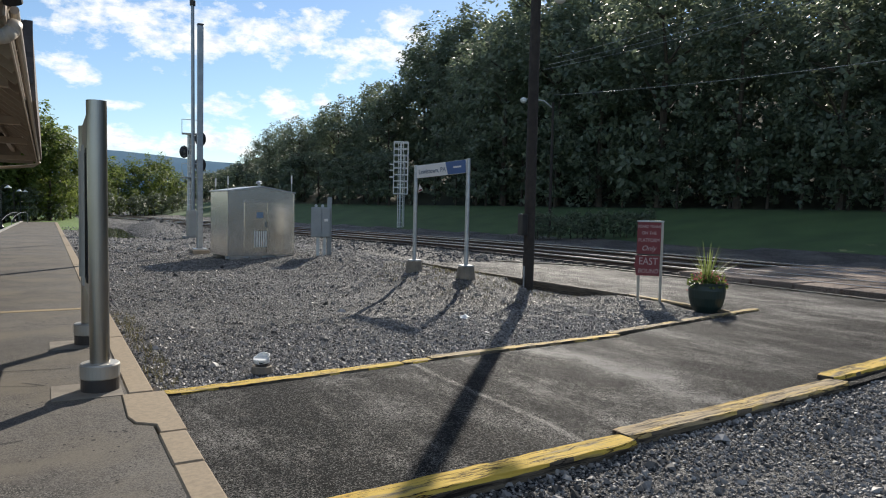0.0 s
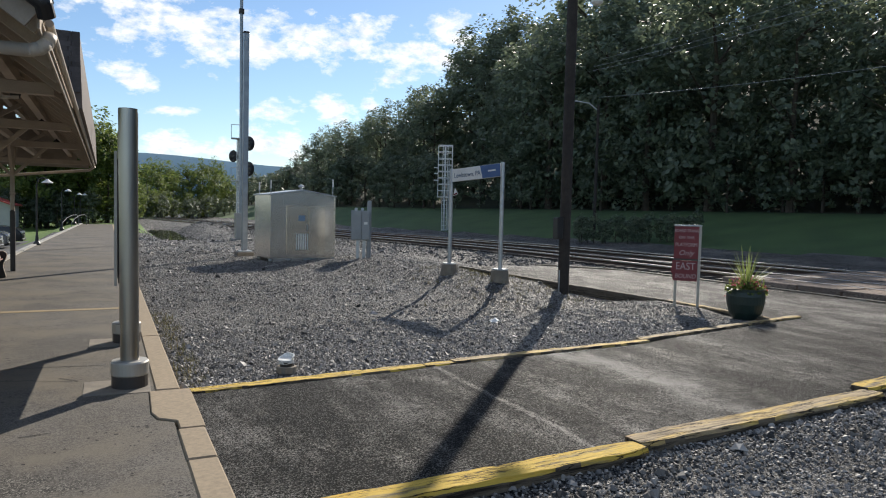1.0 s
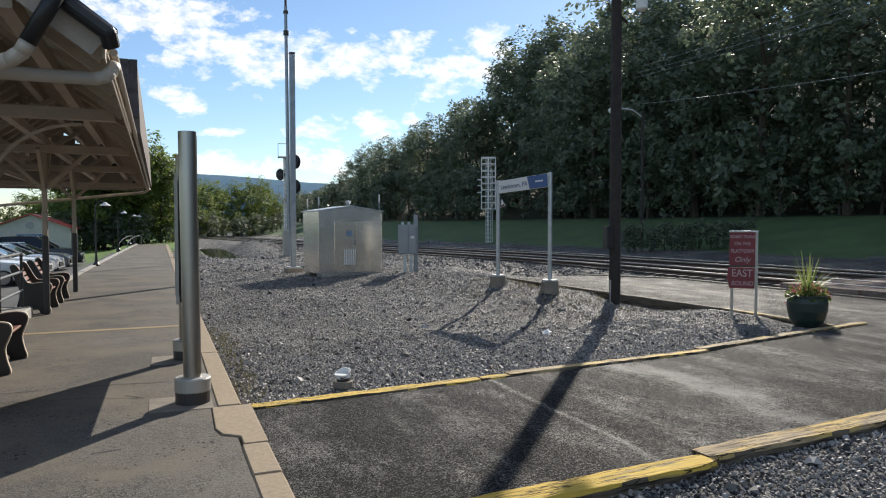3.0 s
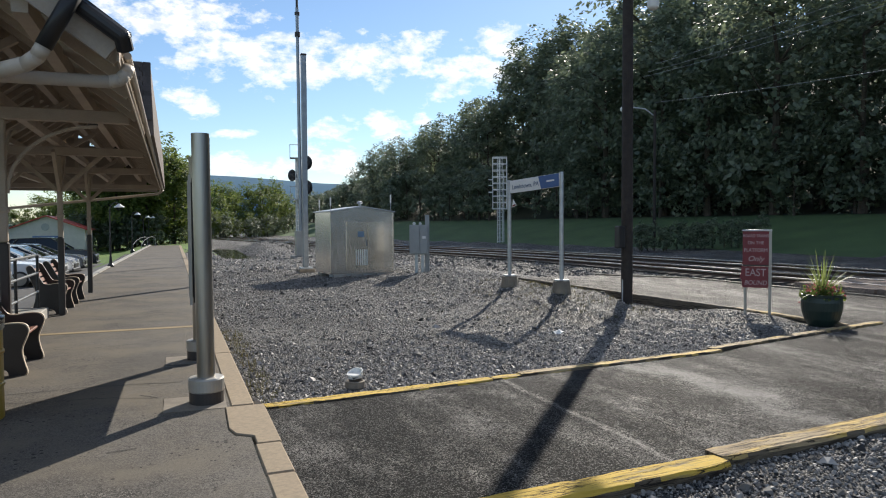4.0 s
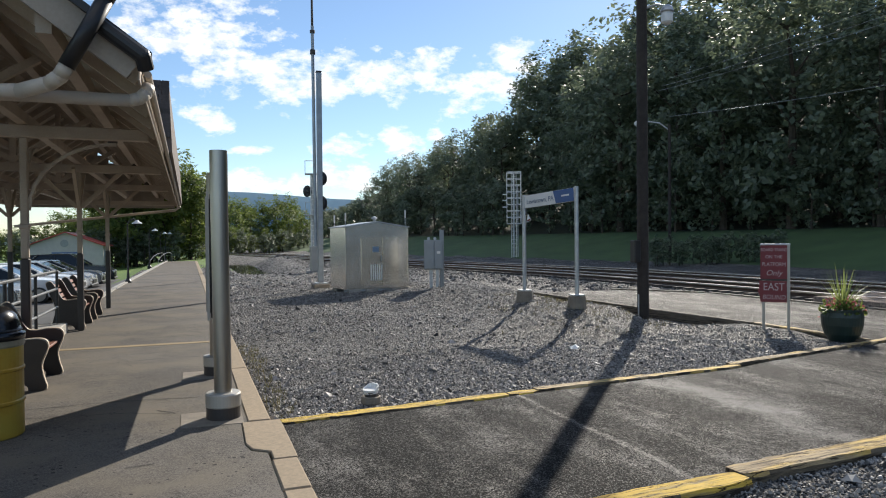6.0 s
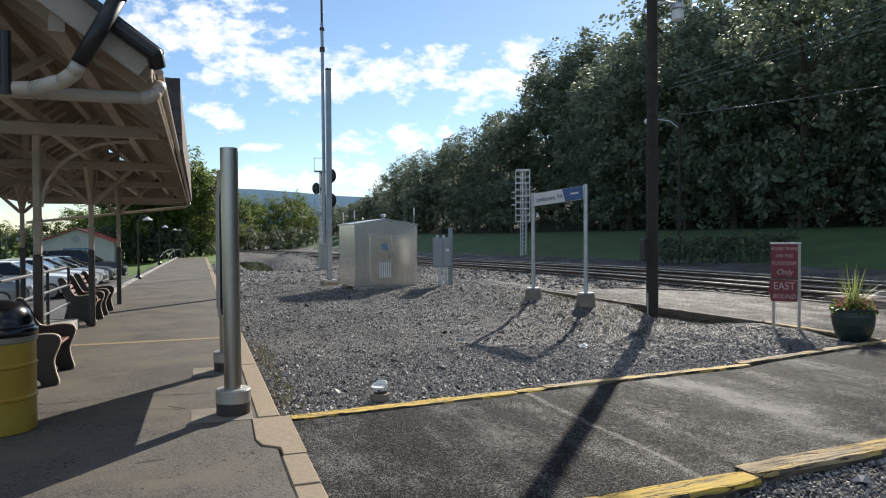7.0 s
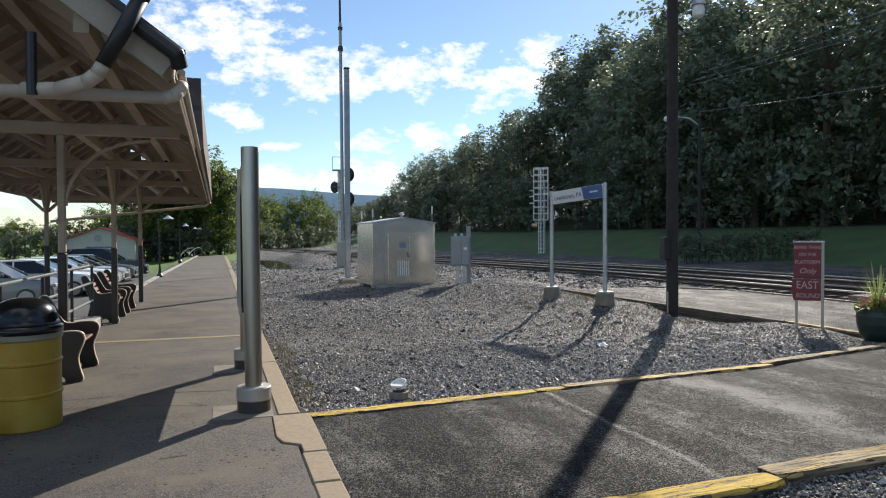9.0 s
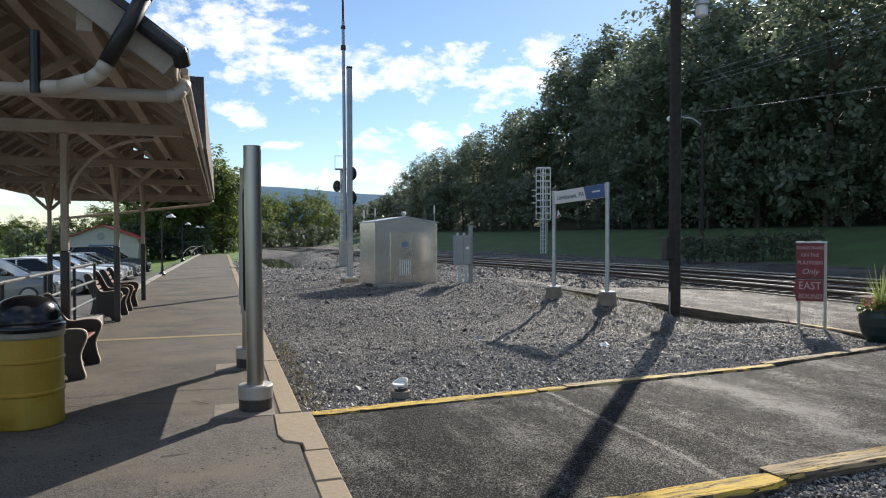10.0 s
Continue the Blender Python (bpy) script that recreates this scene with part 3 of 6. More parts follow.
def build_ground():
    xs = np.concatenate([np.linspace(-1500, -120, 8), np.linspace(-100, -12, 12), np.linspace(-10, 0, 11), np.linspace(0.4, 14, 69), np.linspace(15, 60, 46), np.linspace(64, 280, 28), np.linspace(320, 1600, 6)])
    ys = np.concatenate([np.linspace(-1500, -60, 8), np.linspace(-50, 0, 11), np.linspace(0.5, 26, 103), np.linspace(27, 120, 94), np.linspace(125, 300, 30), np.linspace(350, 2600, 8)])
    v = [(x, y, ground_z(x, y)) for y in ys for x in xs]
    nx = len(xs)
    f, idx = [], []
    for j in range(len(ys) - 1):
        for i in range(nx - 1):
            f.append((j * nx + i, j * nx + i + 1, (j + 1) * nx + i + 1, (j + 1) * nx + i))
            x, y = (xs[i] + xs[i + 1]) / 2, (ys[j] + ys[j + 1]) / 2
            s = x + track_shift(y)
            k = 0
            if s > 30.5:
                k = 1
            if s > 45 or y > 140:
                k = 2
            if x < -2.6:
                k = 4 if y > 47 or x < -40 or (x > -3.9 and y > 40) else 3
            if x < 3 and x > -2.6 and y > 50:
                k = 4
            idx.append(k)
    ob = part("ground", (v, f), "gravel", label="grey gravel yard with a lawn and wooded slope beyond", smooth=True)
    for n in ("grass", "forest_floor", "lot", "verge"):
        ob.data.materials.append(M[n])
    ob.data.polygons.foreach_set("material_index", idx)
    tagged(ob, category="ground", kind="structure")


build_ground()


def build_paving():
    # platform, its kerb and its tan joint
    ob = part("platform", slab(bmesh.new(), [(-2.6, -12), (0.553, -12), (0.553, 5.70), (0.43, 5.80), (0.395, 6.0), (0.415, 6.72), (0.473, 6.74), (0.473, 68), (-1.9, 68), (-2.6, 28)], -0.5, 0.0), "platform", label="worn dark grey asphalt station platform")
    tagged(ob, category="platform", kind="structure")
    # crossing and island
    pts = [(0.76, 3.80), (7.0, 4.05), (15.1, 4.9), (15.1, 17.4), (13.4, 19.6), (10.30, 19.4), (10.40, 14.0), (10.52, 10.6), (10.42, 8.2), (6.8, 7.12), (3.7, 6.83), (0.76, 6.55)]
    ob = part("crossing_path", slab(bmesh.new(), pts, -0.4, -0.006), "asphalt", label="rough dark asphalt path across to the tracks")
    tagged(ob, category="path", kind="structure")


build_paving()


# ---- large forms ----
def build_tracks():
    ys = np.concatenate([np.arange(-30, 22, 4.0), np.arange(22, 60, 2.0), np.arange(60, 230, 10.0)])
    for cx in TRACKS:
        track = thing("railway_track", "railway track with polished rails on dark timber sleepers", "track", group="railway tracks", kind="structure")
        for side in (-1, 1):
            for name, prof, mt in (("rail", [(-0.07, 0.03), (0.07, 0.03), (0.012, 0.06), (0.012, 0.13), (-0.012, 0.13), (-0.012, 0.06)], "rail"), ("rail_head", [(-0.036, 0.125), (0.036, 0.125), (0.036, 0.17), (0.025, 0.176), (-0.025, 0.176), (-0.036, 0.17)], "rail_head")):
                v, f = [], []
                k = len(prof)
                for y in ys:
                    x = cx + side * (GAUGE / 2 + 0.036) - track_shift(y)
                    v += [(x + px, y, pz) for px, pz in prof]
                for j in range(len(ys) - 1):
                    for i in range(k):
                        f.append((j * k + i, j * k + (i + 1) % k, (j + 1) * k + (i + 1) % k, (j + 1) * k + i))
                part(name, (v, f), mt, track)
        tie = None
        for i in range(130):
            y = 2.0 + 0.55 * i
            if tie is None:
                tie = part("sleeper", B(-1.3, -0.11, -0.13, 1.3, 0.11, 0.03, bevel=0.01), "sleeper", track)
                o = tie
            else:
                o = new("sleeper", tie.data)
                o.parent = track
            o.location = (cx - track_shift(y), y, 0)
            o.rotation_euler = (0, 0, math.atan(0.173) if y > 34 else math.atan(0.0144 * max(0, y - 22)))


build_tracks()


# ---- trees ----
def crown_mesh(seed, n_clump, per, rx, rz, leaf, material):
    """A crown of many small leaf sprays gathered in uneven clumps, round the origin."""
    rng = np.random.default_rng(seed)
    v, f = [], []
    quads = []
    for _ in range(n_clump):
        d = rng.normal(size=3); d /= np.linalg.norm(d)
        rr = rng.uniform(0.4, 1.0) ** 0.5
        c = d * rr * np.array([rx, rx, rz]) * rng.uniform(0.8, 1.12)
        c[2] += 0.15 * rz * (1 - abs(d[2]))
        s = rng.uniform(0.15, 0.27) * rx
        p = rng.normal(size=(per, 3)); p /= np.linalg.norm(p, axis=1)[:, None]
        p = c + p * s * rng.uniform(0.45, 1.05, size=(per, 1)) * np.array([1, 1, 0.75])
        quads.append(p)
    P = np.concatenate(quads)
    n = len(P)
    # blades lie open to the sky and to the outside of the crown
    out = P / np.array([rx, rx, rz])
    out /= np.linalg.norm(out, axis=1)[:, None] + 1e-6
    face = 0.7 * out + np.array([0, 0, 0.75]) + 0.55 * rng.normal(size=(n, 3))
    face /= np.linalg.norm(face, axis=1)[:, None]
    a = np.cross(face, rng.normal(size=(n, 3))); a /= np.linalg.norm(a, axis=1)[:, None]
    b = np.cross(face, a)
    sz = leaf * rng.uniform(0.55, 1.25, size=(n, 1))
    V = np.stack([P - a * sz, P + b * sz * 0.6, P + a * sz, P - b * sz * 0.6], axis=1).reshape(-1, 3)
    me = bpy.data.meshes.new("crown")
    me.from_pydata(V.tolist(), [], np.arange(4 * n).reshape(-1, 4).tolist())
    me.materials.append(M[material])
    return me


def trunk_mesh(seed, h, r, spread):
    rng = random.Random(seed)
    bm = bmesh.new()
    pts = [Vector((0, 0, -0.6))]
    for i in range(1, 5):
        pts.append(Vector((rng.uniform(-0.2, 0.2), rng.uniform(-0.2, 0.2), h * 0.7 * i / 4)))
    for i in range(4):
        tube(bm, pts[i], pts[i + 1], r * (1 - 0.2 * i), r * (0.8 - 0.2 * i), n=8)
    for i in range(9):
        base = pts[2 + i % 3]
        an = rng.uniform(0, 6.28)
        end = base + Vector((math.cos(an) * spread * 0.75, math.sin(an) * spread * 0.75, rng.uniform(0.05, 0.15) * h))
        tube(bm, base, end, r * 0.32, r * 0.08, n=5)
    me = bpy.data.meshes.new("trunk")
    bm.to_mesh(me)
    bm.free()
    me.materials.append(M["bark"])
    return me


def tree_proto(seed, h, rx, leaf, clumps, per, material, low=0.2):
    """Height h over the base, crown from low * h up."""
    rz = h * (1 - low) / 2
    return trunk_mesh(seed, h, 0.017 * h + 0.05, rx * 0.7), crown_mesh(seed, clumps, per, rx, rz, leaf, material), h * (1 + low) / 2


def plant_tree(proto, x, y, scale, turn, label, group, z=None):
    t = thing("tree", label, "tree", pose(x, y, ground_z(x, y) if z is None else z, 0, 0, turn) @ Matrix.Scale(scale, 4), group)
    a, b = new("trunk", proto[0]), new("crown", proto[1])
    a.parent = b.parent = t
    b.location = (0, 0, proto[2])


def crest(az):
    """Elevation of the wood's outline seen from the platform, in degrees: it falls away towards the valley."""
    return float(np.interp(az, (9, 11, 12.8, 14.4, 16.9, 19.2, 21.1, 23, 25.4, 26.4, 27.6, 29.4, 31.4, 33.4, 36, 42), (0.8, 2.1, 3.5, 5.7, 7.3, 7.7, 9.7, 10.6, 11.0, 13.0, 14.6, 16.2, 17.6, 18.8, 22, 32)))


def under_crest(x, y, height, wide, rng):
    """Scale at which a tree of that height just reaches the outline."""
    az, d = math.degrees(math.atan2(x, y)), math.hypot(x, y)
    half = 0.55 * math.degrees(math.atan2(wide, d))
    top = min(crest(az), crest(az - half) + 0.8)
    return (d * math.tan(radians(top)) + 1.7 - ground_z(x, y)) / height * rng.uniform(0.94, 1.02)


def build_trees():
    rng = random.Random(5)
    big = [tree_proto(s, 20, 5.4, 0.27, 180, 34, "leaf", 0.0) for s in (1, 2, 3, 4)]
    light = [tree_proto(s, 11, 3.6, 0.2, 120, 36, "leaf_light", 0.0) for s in (11, 12, 13)]
    rear = [tree_proto(s, 20, 5.6, 0.40, 100, 27, "leaf", 0.0) for s in (21, 22)]
    bush = [tree_proto(s, 20, 5.6, 0.62, 70, 18, "leaf", 0.0) for s in (31, 32)]
    lab = "tall broadleaf tree with dense dark green foliage"
    g = "trees of the wooded hillside"
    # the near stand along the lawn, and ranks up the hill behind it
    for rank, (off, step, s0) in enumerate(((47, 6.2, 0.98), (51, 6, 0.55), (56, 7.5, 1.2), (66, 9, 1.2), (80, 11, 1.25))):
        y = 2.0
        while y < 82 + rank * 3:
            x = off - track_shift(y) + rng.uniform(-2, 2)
            # unseen rear ranks are lowered here so that sun reaches the plank crossing
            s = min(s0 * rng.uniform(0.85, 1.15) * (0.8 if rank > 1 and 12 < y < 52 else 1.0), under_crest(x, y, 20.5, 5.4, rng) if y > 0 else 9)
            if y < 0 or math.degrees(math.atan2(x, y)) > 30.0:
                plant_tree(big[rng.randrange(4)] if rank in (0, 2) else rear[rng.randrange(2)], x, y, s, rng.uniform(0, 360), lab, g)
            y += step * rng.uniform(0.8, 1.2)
    y = 8.0
    while y < 150:
        s = rng.uniform(0.24, 0.42)
        plant_tree(bush[rng.randrange(2)], rng.uniform(43.5, 46) - track_shift(y) + max(0, y - 80) * 0.03, y, s, rng.uniform(0, 360), "leafy green bush at the edge of the wood", "bushes along the wood's edge")
        y += rng.uniform(2.4, 3.6) if y < 90 else rng.uniform(4, 6)
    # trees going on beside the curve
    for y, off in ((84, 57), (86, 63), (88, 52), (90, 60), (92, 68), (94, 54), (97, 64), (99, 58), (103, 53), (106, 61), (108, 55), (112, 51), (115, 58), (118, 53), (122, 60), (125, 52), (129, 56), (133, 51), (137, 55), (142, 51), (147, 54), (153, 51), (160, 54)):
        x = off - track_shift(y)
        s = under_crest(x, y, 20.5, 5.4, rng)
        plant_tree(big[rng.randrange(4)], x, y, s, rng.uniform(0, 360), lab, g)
    y = 84.0
    while y < 165:
        plant_tree(bush[rng.randrange(2)], rng.uniform(48, 56) - track_shift(y), y, min(rng.uniform(0.3, 0.5), 0.5 - 0.003 * (y - 84)), rng.uniform(0, 360), "leafy green bush at the edge of the wood", "bushes along the wood's edge")
        y += rng.uniform(2.5, 4)
    # at the platform's end and behind the yard
    for x, y, s in ((-6.6, 74, 0.9), (-5.0, 73, 1.0), (-3.6, 76, 0.95), (-2.4, 73.5, 1.02), (-1.1, 76, 0.95), (0.2, 75, .8), (-6, 80, 1.0), (-4.2, 81, 1.08), (-2.0, 80, 1.05), (0.0, 82, .9), (1.4, 79, .5), (2.1, 84, .42)):
        plant_tree(light[rng.randrange(3)], x, y, s, rng.uniform(0, 360), "leafy bright green tree beyond the platform end", "trees at the platform end")
    for x, y, s in ((3.4, 96, .45), (5.2, 108, .72), (7.0, 112, 0.8), (9.5, 116, 0.72), (12, 118, 0.82), (14.5, 121, 0.88), (17, 126, .85), (8, 128, .9), (19, 130, .7)):
        plant_tree(light[rng.randrange(3)], x, y, s, rng.uniform(0, 360), "round green tree beyond the gravel yard", "trees beyond the yard")
    for i in range(20):
        plant_tree(bush[i % 2], 27.4 + 0.24 * i + rng.uniform(-0.4, 0.4), 35.6 - 0.29 * i + rng.uniform(-0.4, 0.4), rng.uniform(0.075, 0.098), rng.uniform(0, 360), "low dark bush on the lawn beyond the tracks", "bushes on the lawn")
    for i in range(12):
        plant_tree(light[i % 3], 3.2 + 1.45 * i + rng.uniform(-0.4, 0.4), 104 + 1.6 * i + rng.uniform(-2, 2), rng.uniform(0.3, 0.48), rng.uniform(0, 360), "round green bush beyond the gravel yard", "bushes beyond the yard")
    # undergrowth closing the foot of the stands
    for i in range(16):
        plant_tree(bush[i % 2], -9.5 + 0.72 * i + rng.uniform(-0.3, 0.3), 71.5 + rng.uniform(-0.6, 1.2) + max(0, i - 11) * 1.2, rng.uniform(0.13, 0.2) if i < 13 else 0.1, rng.uniform(0, 360), "low green bush at the foot of the trees", "undergrowth of the stands")
    for i in range(13):
        plant_tree(bush[i % 2], 3.6 + 1.35 * i + rng.uniform(-0.5, 0.5), 101 + 1.5 * i + rng.uniform(-1, 1), rng.uniform(0.13, 0.21), rng.uniform(0, 360), "low green bush at the foot of the trees", "undergrowth of the stands")
    for i in range(18):
        plant_tree(bush[i % 2], -35 + 1.5 * i + rng.uniform(-0.5, 0.5), 82.5 + rng.uniform(-0.8, 0.8), rng.uniform(0.13, 0.2), rng.uniform(0, 360), "low green bush at the foot of the trees", "undergrowth of the stands")
    for i in range(26):
        x = -34 + 1.15 * i + rng.uniform(-0.5, 0.5)
        plant_tree(light[i % 3], x, 86 + rng.uniform(-3, 5), rng.uniform(0.36, 0.42) if i < 18 else rng.uniform(0.5, 0.62), rng.uniform(0, 360), "dark green tree behind the car park", "trees behind the car park")


build_trees()


def build_ridge():
    v, f = [], []
    n = 60
    for j, (d, hh) in enumerate(((2300, 0), (2500, 1), (3200, 0.9))):
        for i in range(n + 1):
            a = radians(-60 + 130 * i / n)
            h = 172 + 10 * math.sin(i * 0.7) + 8 * noise.noise((i * 0.21, 0, 3)) - (a - 0.1) * 40
            h *= 0.12 + 0.88 * sstep(radians(-9), radians(1), a)
            v.append((d * math.sin(a), d * math.cos(a), h * hh - 5))
    for j in range(2):
        for i in range(n):
            a = j * (n + 1) + i
            f.append((a, a + 1, a + n + 2, a + n + 1))
    ob = part("backdrop", (v, f), "mountain", label="long wooded mountain ridge far away, haze in its blue-grey colour", smooth=True)
    tagged(ob, category="mountain", kind="structure")


build_ridge()


# ---- things of the yard ----
def build_hut():
    """Aluminium equipment hut with a low gable and a double door."""
    hut = thing("equipment_hut", "bright metal railway equipment hut on concrete blocks", "hut", pose(*HUT, 0, 0, HUT_TURN))
    w, d, z0, h, rise = 2.2, 1.7, 0.12, 2.05, 0.16
    bm = bmesh.new()
    pr = [(0, z0), (w, z0), (w, z0 + h), (w / 2, z0 + h + rise), (0, z0 + h)]
    fr = [bm.verts.new((x, 0, z)) for x, z in pr]
    bk = [bm.verts.new((x, d, z)) for x, z in pr]
    bm.faces.new(fr); bm.faces.new(bk[::-1])
    for i in range(5):
        j = (i + 1) % 5
        bm.faces.new((fr[i], bk[i], bk[j], fr[j]))
    bmesh.ops.recalc_face_normals(bm, faces=bm.faces[:])
    part("body", bm, "aluminium", hut)
    for s in (0, 1):
        bm = bmesh.new()
        x0, x1 = (-0.05, w / 2) if s == 0 else (w / 2, w + 0.05)
        za, zb = (z0 + h - 0.012, z0 + h + rise) if s == 0 else (z0 + h + rise, z0 + h - 0.012)
        vs = [bm.verts.new(p) for p in ((x0, -0.06, za + 0.004), (x1, -0.06, zb + 0.004), (x1, d + 0.06, zb + 0.004), (x0, d + 0.06, za + 0.004), (x0, -0.06, za + 0.04), (x1, -0.06, zb + 0.04), (x1, d + 0.06, zb + 0.04), (x0, d + 0.06, za + 0.04))]
        for q in ((0, 1, 2, 3), (4, 5, 6, 7), (0, 1, 5, 4), (1, 2, 6, 5), (2, 3, 7, 6), (3, 0, 4, 7)):
            bm.faces.new([vs[i] for i in q])
        bmesh.ops.recalc_face_normals(bm, faces=bm.faces[:])
        part("roof", bm, "galvanised", hut)
    for x in (0.0, w):
        part("corner_post", B(x - 0.022, -0.024, z0, x + 0.022, 0.022, z0 + h - 0.02, bevel=0.006), "aluminium", hut)
    for x0, x1 in ((0.52, 1.26), (1.275, 1.85)):
        door = part("door", B(x0, -0.03, z0 + 0.12, x1, -0.003, z0 + 1.72, bevel=0.006), "door_metal", hut)
    part("handle", B(1.20, -0.075, z0 + 0.92, 1.24, -0.032, z0 + 1.10, bevel=0.008), "grey_paint", door)
    for i in range(6):
        part("vent_slot", B(0.84 + i * 0.075, -0.042, z0 + 0.28, 0.88 + i * 0.075, -0.031, z0 + 0.80, bevel=0.002), "white_paint", hut)
    part("notice", B(0.92, -0.036, z0 + 1.22, 1.14, -0.031, z0 + 1.40), "label_blue", hut, "small blue notice plate")
    for x0 in (0.08, 0.7, 1.6):
        part("footing", B(x0, -0.02, -0.25, x0 + 0.42, 0.4, z0 - 0.003, bevel=0.01), "concrete", hut)
        part("footing", B(x0, d - 0.4, -0.25, x0 + 0.42, d, z0 - 0.003, bevel=0.01), "concrete", hut)
    part("skid", B(-0.02, 0.06, z0 - 0.08, w + 0.02, 0.16, z0 - 0.004), "galvanised", hut)
    bm = lathe(bmesh.new(), [(0.05, 0), (0.05, 0.08), (0.10, 0.1), (0.09, 0.15), (0.02, 0.18)], 14)
    bmesh.ops.transform(bm, verts=bm.verts[:], matrix=Matrix.Translation((w / 2, 0.25, z0 + h + rise + 0.03)))
    part("roof_vent", bm, "galvanised", hut)
    for x, y, hh in ((0.03, 0.1, 0.48), (0.03, 1.3, 0.45), (w - 0.04, 0.1, 0.6)):
        a = part("antenna", T((x, y, z0 + h - 0.15), (x, y, z0 + h + hh), 0.012, n=8), "galvanised", hut)
        part("antenna_sleeve", T((x, y, z0 + h + hh - 0.28), (x, y, z0 + h + hh - 0.02), 0.024, n=10), "white_paint", a)


HUT, HUT_TURN = (4.78, 22.1, 0.0), 6
build_hut()


def text_part(name, body, size, m, material, parent, shear=0.0, squeeze=1.0):
    cu = bpy.data.curves.new(name, "FONT")
    cu.body, cu.size, cu.align_x, cu.align_y, cu.extrude, cu.shear = body, size, "CENTER", "CENTER", 0.0015, shear
    cu.materials.append(M[material])
    tmp = bpy.data.objects.new(name, cu)
    me = bpy.data.meshes.new_from_object(tmp)
    bpy.data.objects.remove(tmp)
    ob = new(name, me)
    ob.parent = parent
    ob.matrix_local = m @ Matrix.Diagonal((squeeze, 1, 1, 1))
    return ob


FRONT = Matrix.Rotation(radians(90), 4, "X")      # lettering that stands up and faces -y


# ---- kerbs, timbers, pads ----
def build_kerbs():
    kerb = thing("kerb", "tan concrete kerb stones along the platform edge", "kerb", kind="structure")
    y, rng = 6.74, random.Random(3)
    while y < 66:
        ln = 3.0 + rng.uniform(-0.2, 0.2)
        part("kerb_stone", B(0.475, y, -0.3, 0.69, min(68, y + ln - 0.012), 0.012 + rng.uniform(-0.004, 0.004), bevel=0.012), "kerb", kerb)
        y += ln
    bm = slab(bmesh.new(), [(0.42, 6.70), (0.40, 6.0), (0.44, 5.82), (0.575, 5.70), (0.575, 5.49), (0.765, 5.49), (0.775, 6.70)], -0.3, 0.014)
    bmesh.ops.bevel(bm, geom=bm.edges[:], offset=0.008, segments=1, affect="EDGES")
    part("kerb_stone", bm, "kerb", kerb, "wide notched corner kerb stone")
    y = 5.478
    for ln in (0.70, 1.55, 1.5, 1.5, 1.5, 1.5):
        part("kerb_stone", B(0.555, y - ln, -0.3, 0.757, y - 0.012, 0.012 + rng.uniform(-0.004, 0.004), bevel=0.012), "kerb", kerb)
        y -= ln
    # the strip between kerb and asphalt of the platform, and the car park side
    strip = part("platform_joint", slab(bmesh.new(), [(-2.2, 12.36), (0.462, 12.38), (0.462, 12.57), (-2.2, 12.55)], -0.1, 0.004), "tan_line", label="narrow tan concrete joint across the platform")
    tagged(strip, category="joint", kind="structure")
    edge = thing("platform_edging", "pale concrete edging between platform and car park", "kerb", kind="structure")
    for i in range(18):
        y0, y1 = 15 + 3 * i, 15 + 3 * (i + 1) - 0.02
        xa = lambda v: -2.6 + 0.7 * max(0, v - 28) / 40
        bm = slab(bmesh.new(), [(xa(y0) - 0.16, y0), (xa(y0) + 0.02, y0), (xa(y1) + 0.02, y1), (xa(y1) - 0.16, y1)], -0.7, 0.05)
        part("kerb_stone", bm, "concrete", edge)


build_kerbs()


def timber(p0, p1, w, z0, z1, material, label, seed, wear=0.007):
    """A worn baulk from p0 to p1 (plan), its centre line along them."""
    rng = random.Random(seed)
    a, b = Vector((*p0, 0)), Vector((*p1, 0))
    d = b - a
    ln = d.length
    n = max(4, int(ln / 0.11))
    bm = bmesh.new()
    rings = []
    for i in range(n + 1):
        t = ln * i / n
        e = 0.75 if i in (0, n) else 1
        j = [rng.uniform(-wear, wear) for _ in range(8)]
        h = w / 2 * e
        rings.append([bm.verts.new(v) for v in ((t, -h + j[0], z0), (t, h + j[1], z0), (t, h + j[2], z1 - 0.03 * e + j[3]), (t, h * 0.86 + j[4], z1 + j[5] * 0.5), (t, -h * 0.86 + j[6], z1 + j[7] * 0.5), (t, -h + j[1], z1 - 0.03 + j[5]))])
    for r, s in zip(rings, rings[1:]):
        for i in range(6):
            bm.faces.new((r[i], r[(i + 1) % 6], s[(i + 1) % 6], s[i]))
    bm.faces.new(rings[0][::-1]); bm.faces.new(rings[-1])
    bmesh.ops.recalc_face_normals(bm, faces=bm.faces[:])
    ob = part("timber_edging", bm, material)
    # sides carry no paint, and a dark tone that holds their shade
    ob.data.materials.append(M["tie_side"])
    for p in ob.data.polygons:
        p.material_index = 0 if p.normal.z > 0.35 else 1
    ob.matrix_world = Matrix.Translation(a) @ Matrix.Rotation(math.atan2(d.y, d.x), 4, "Z")
    return tagged(ob, label, "timber", "timber edgings of the path")


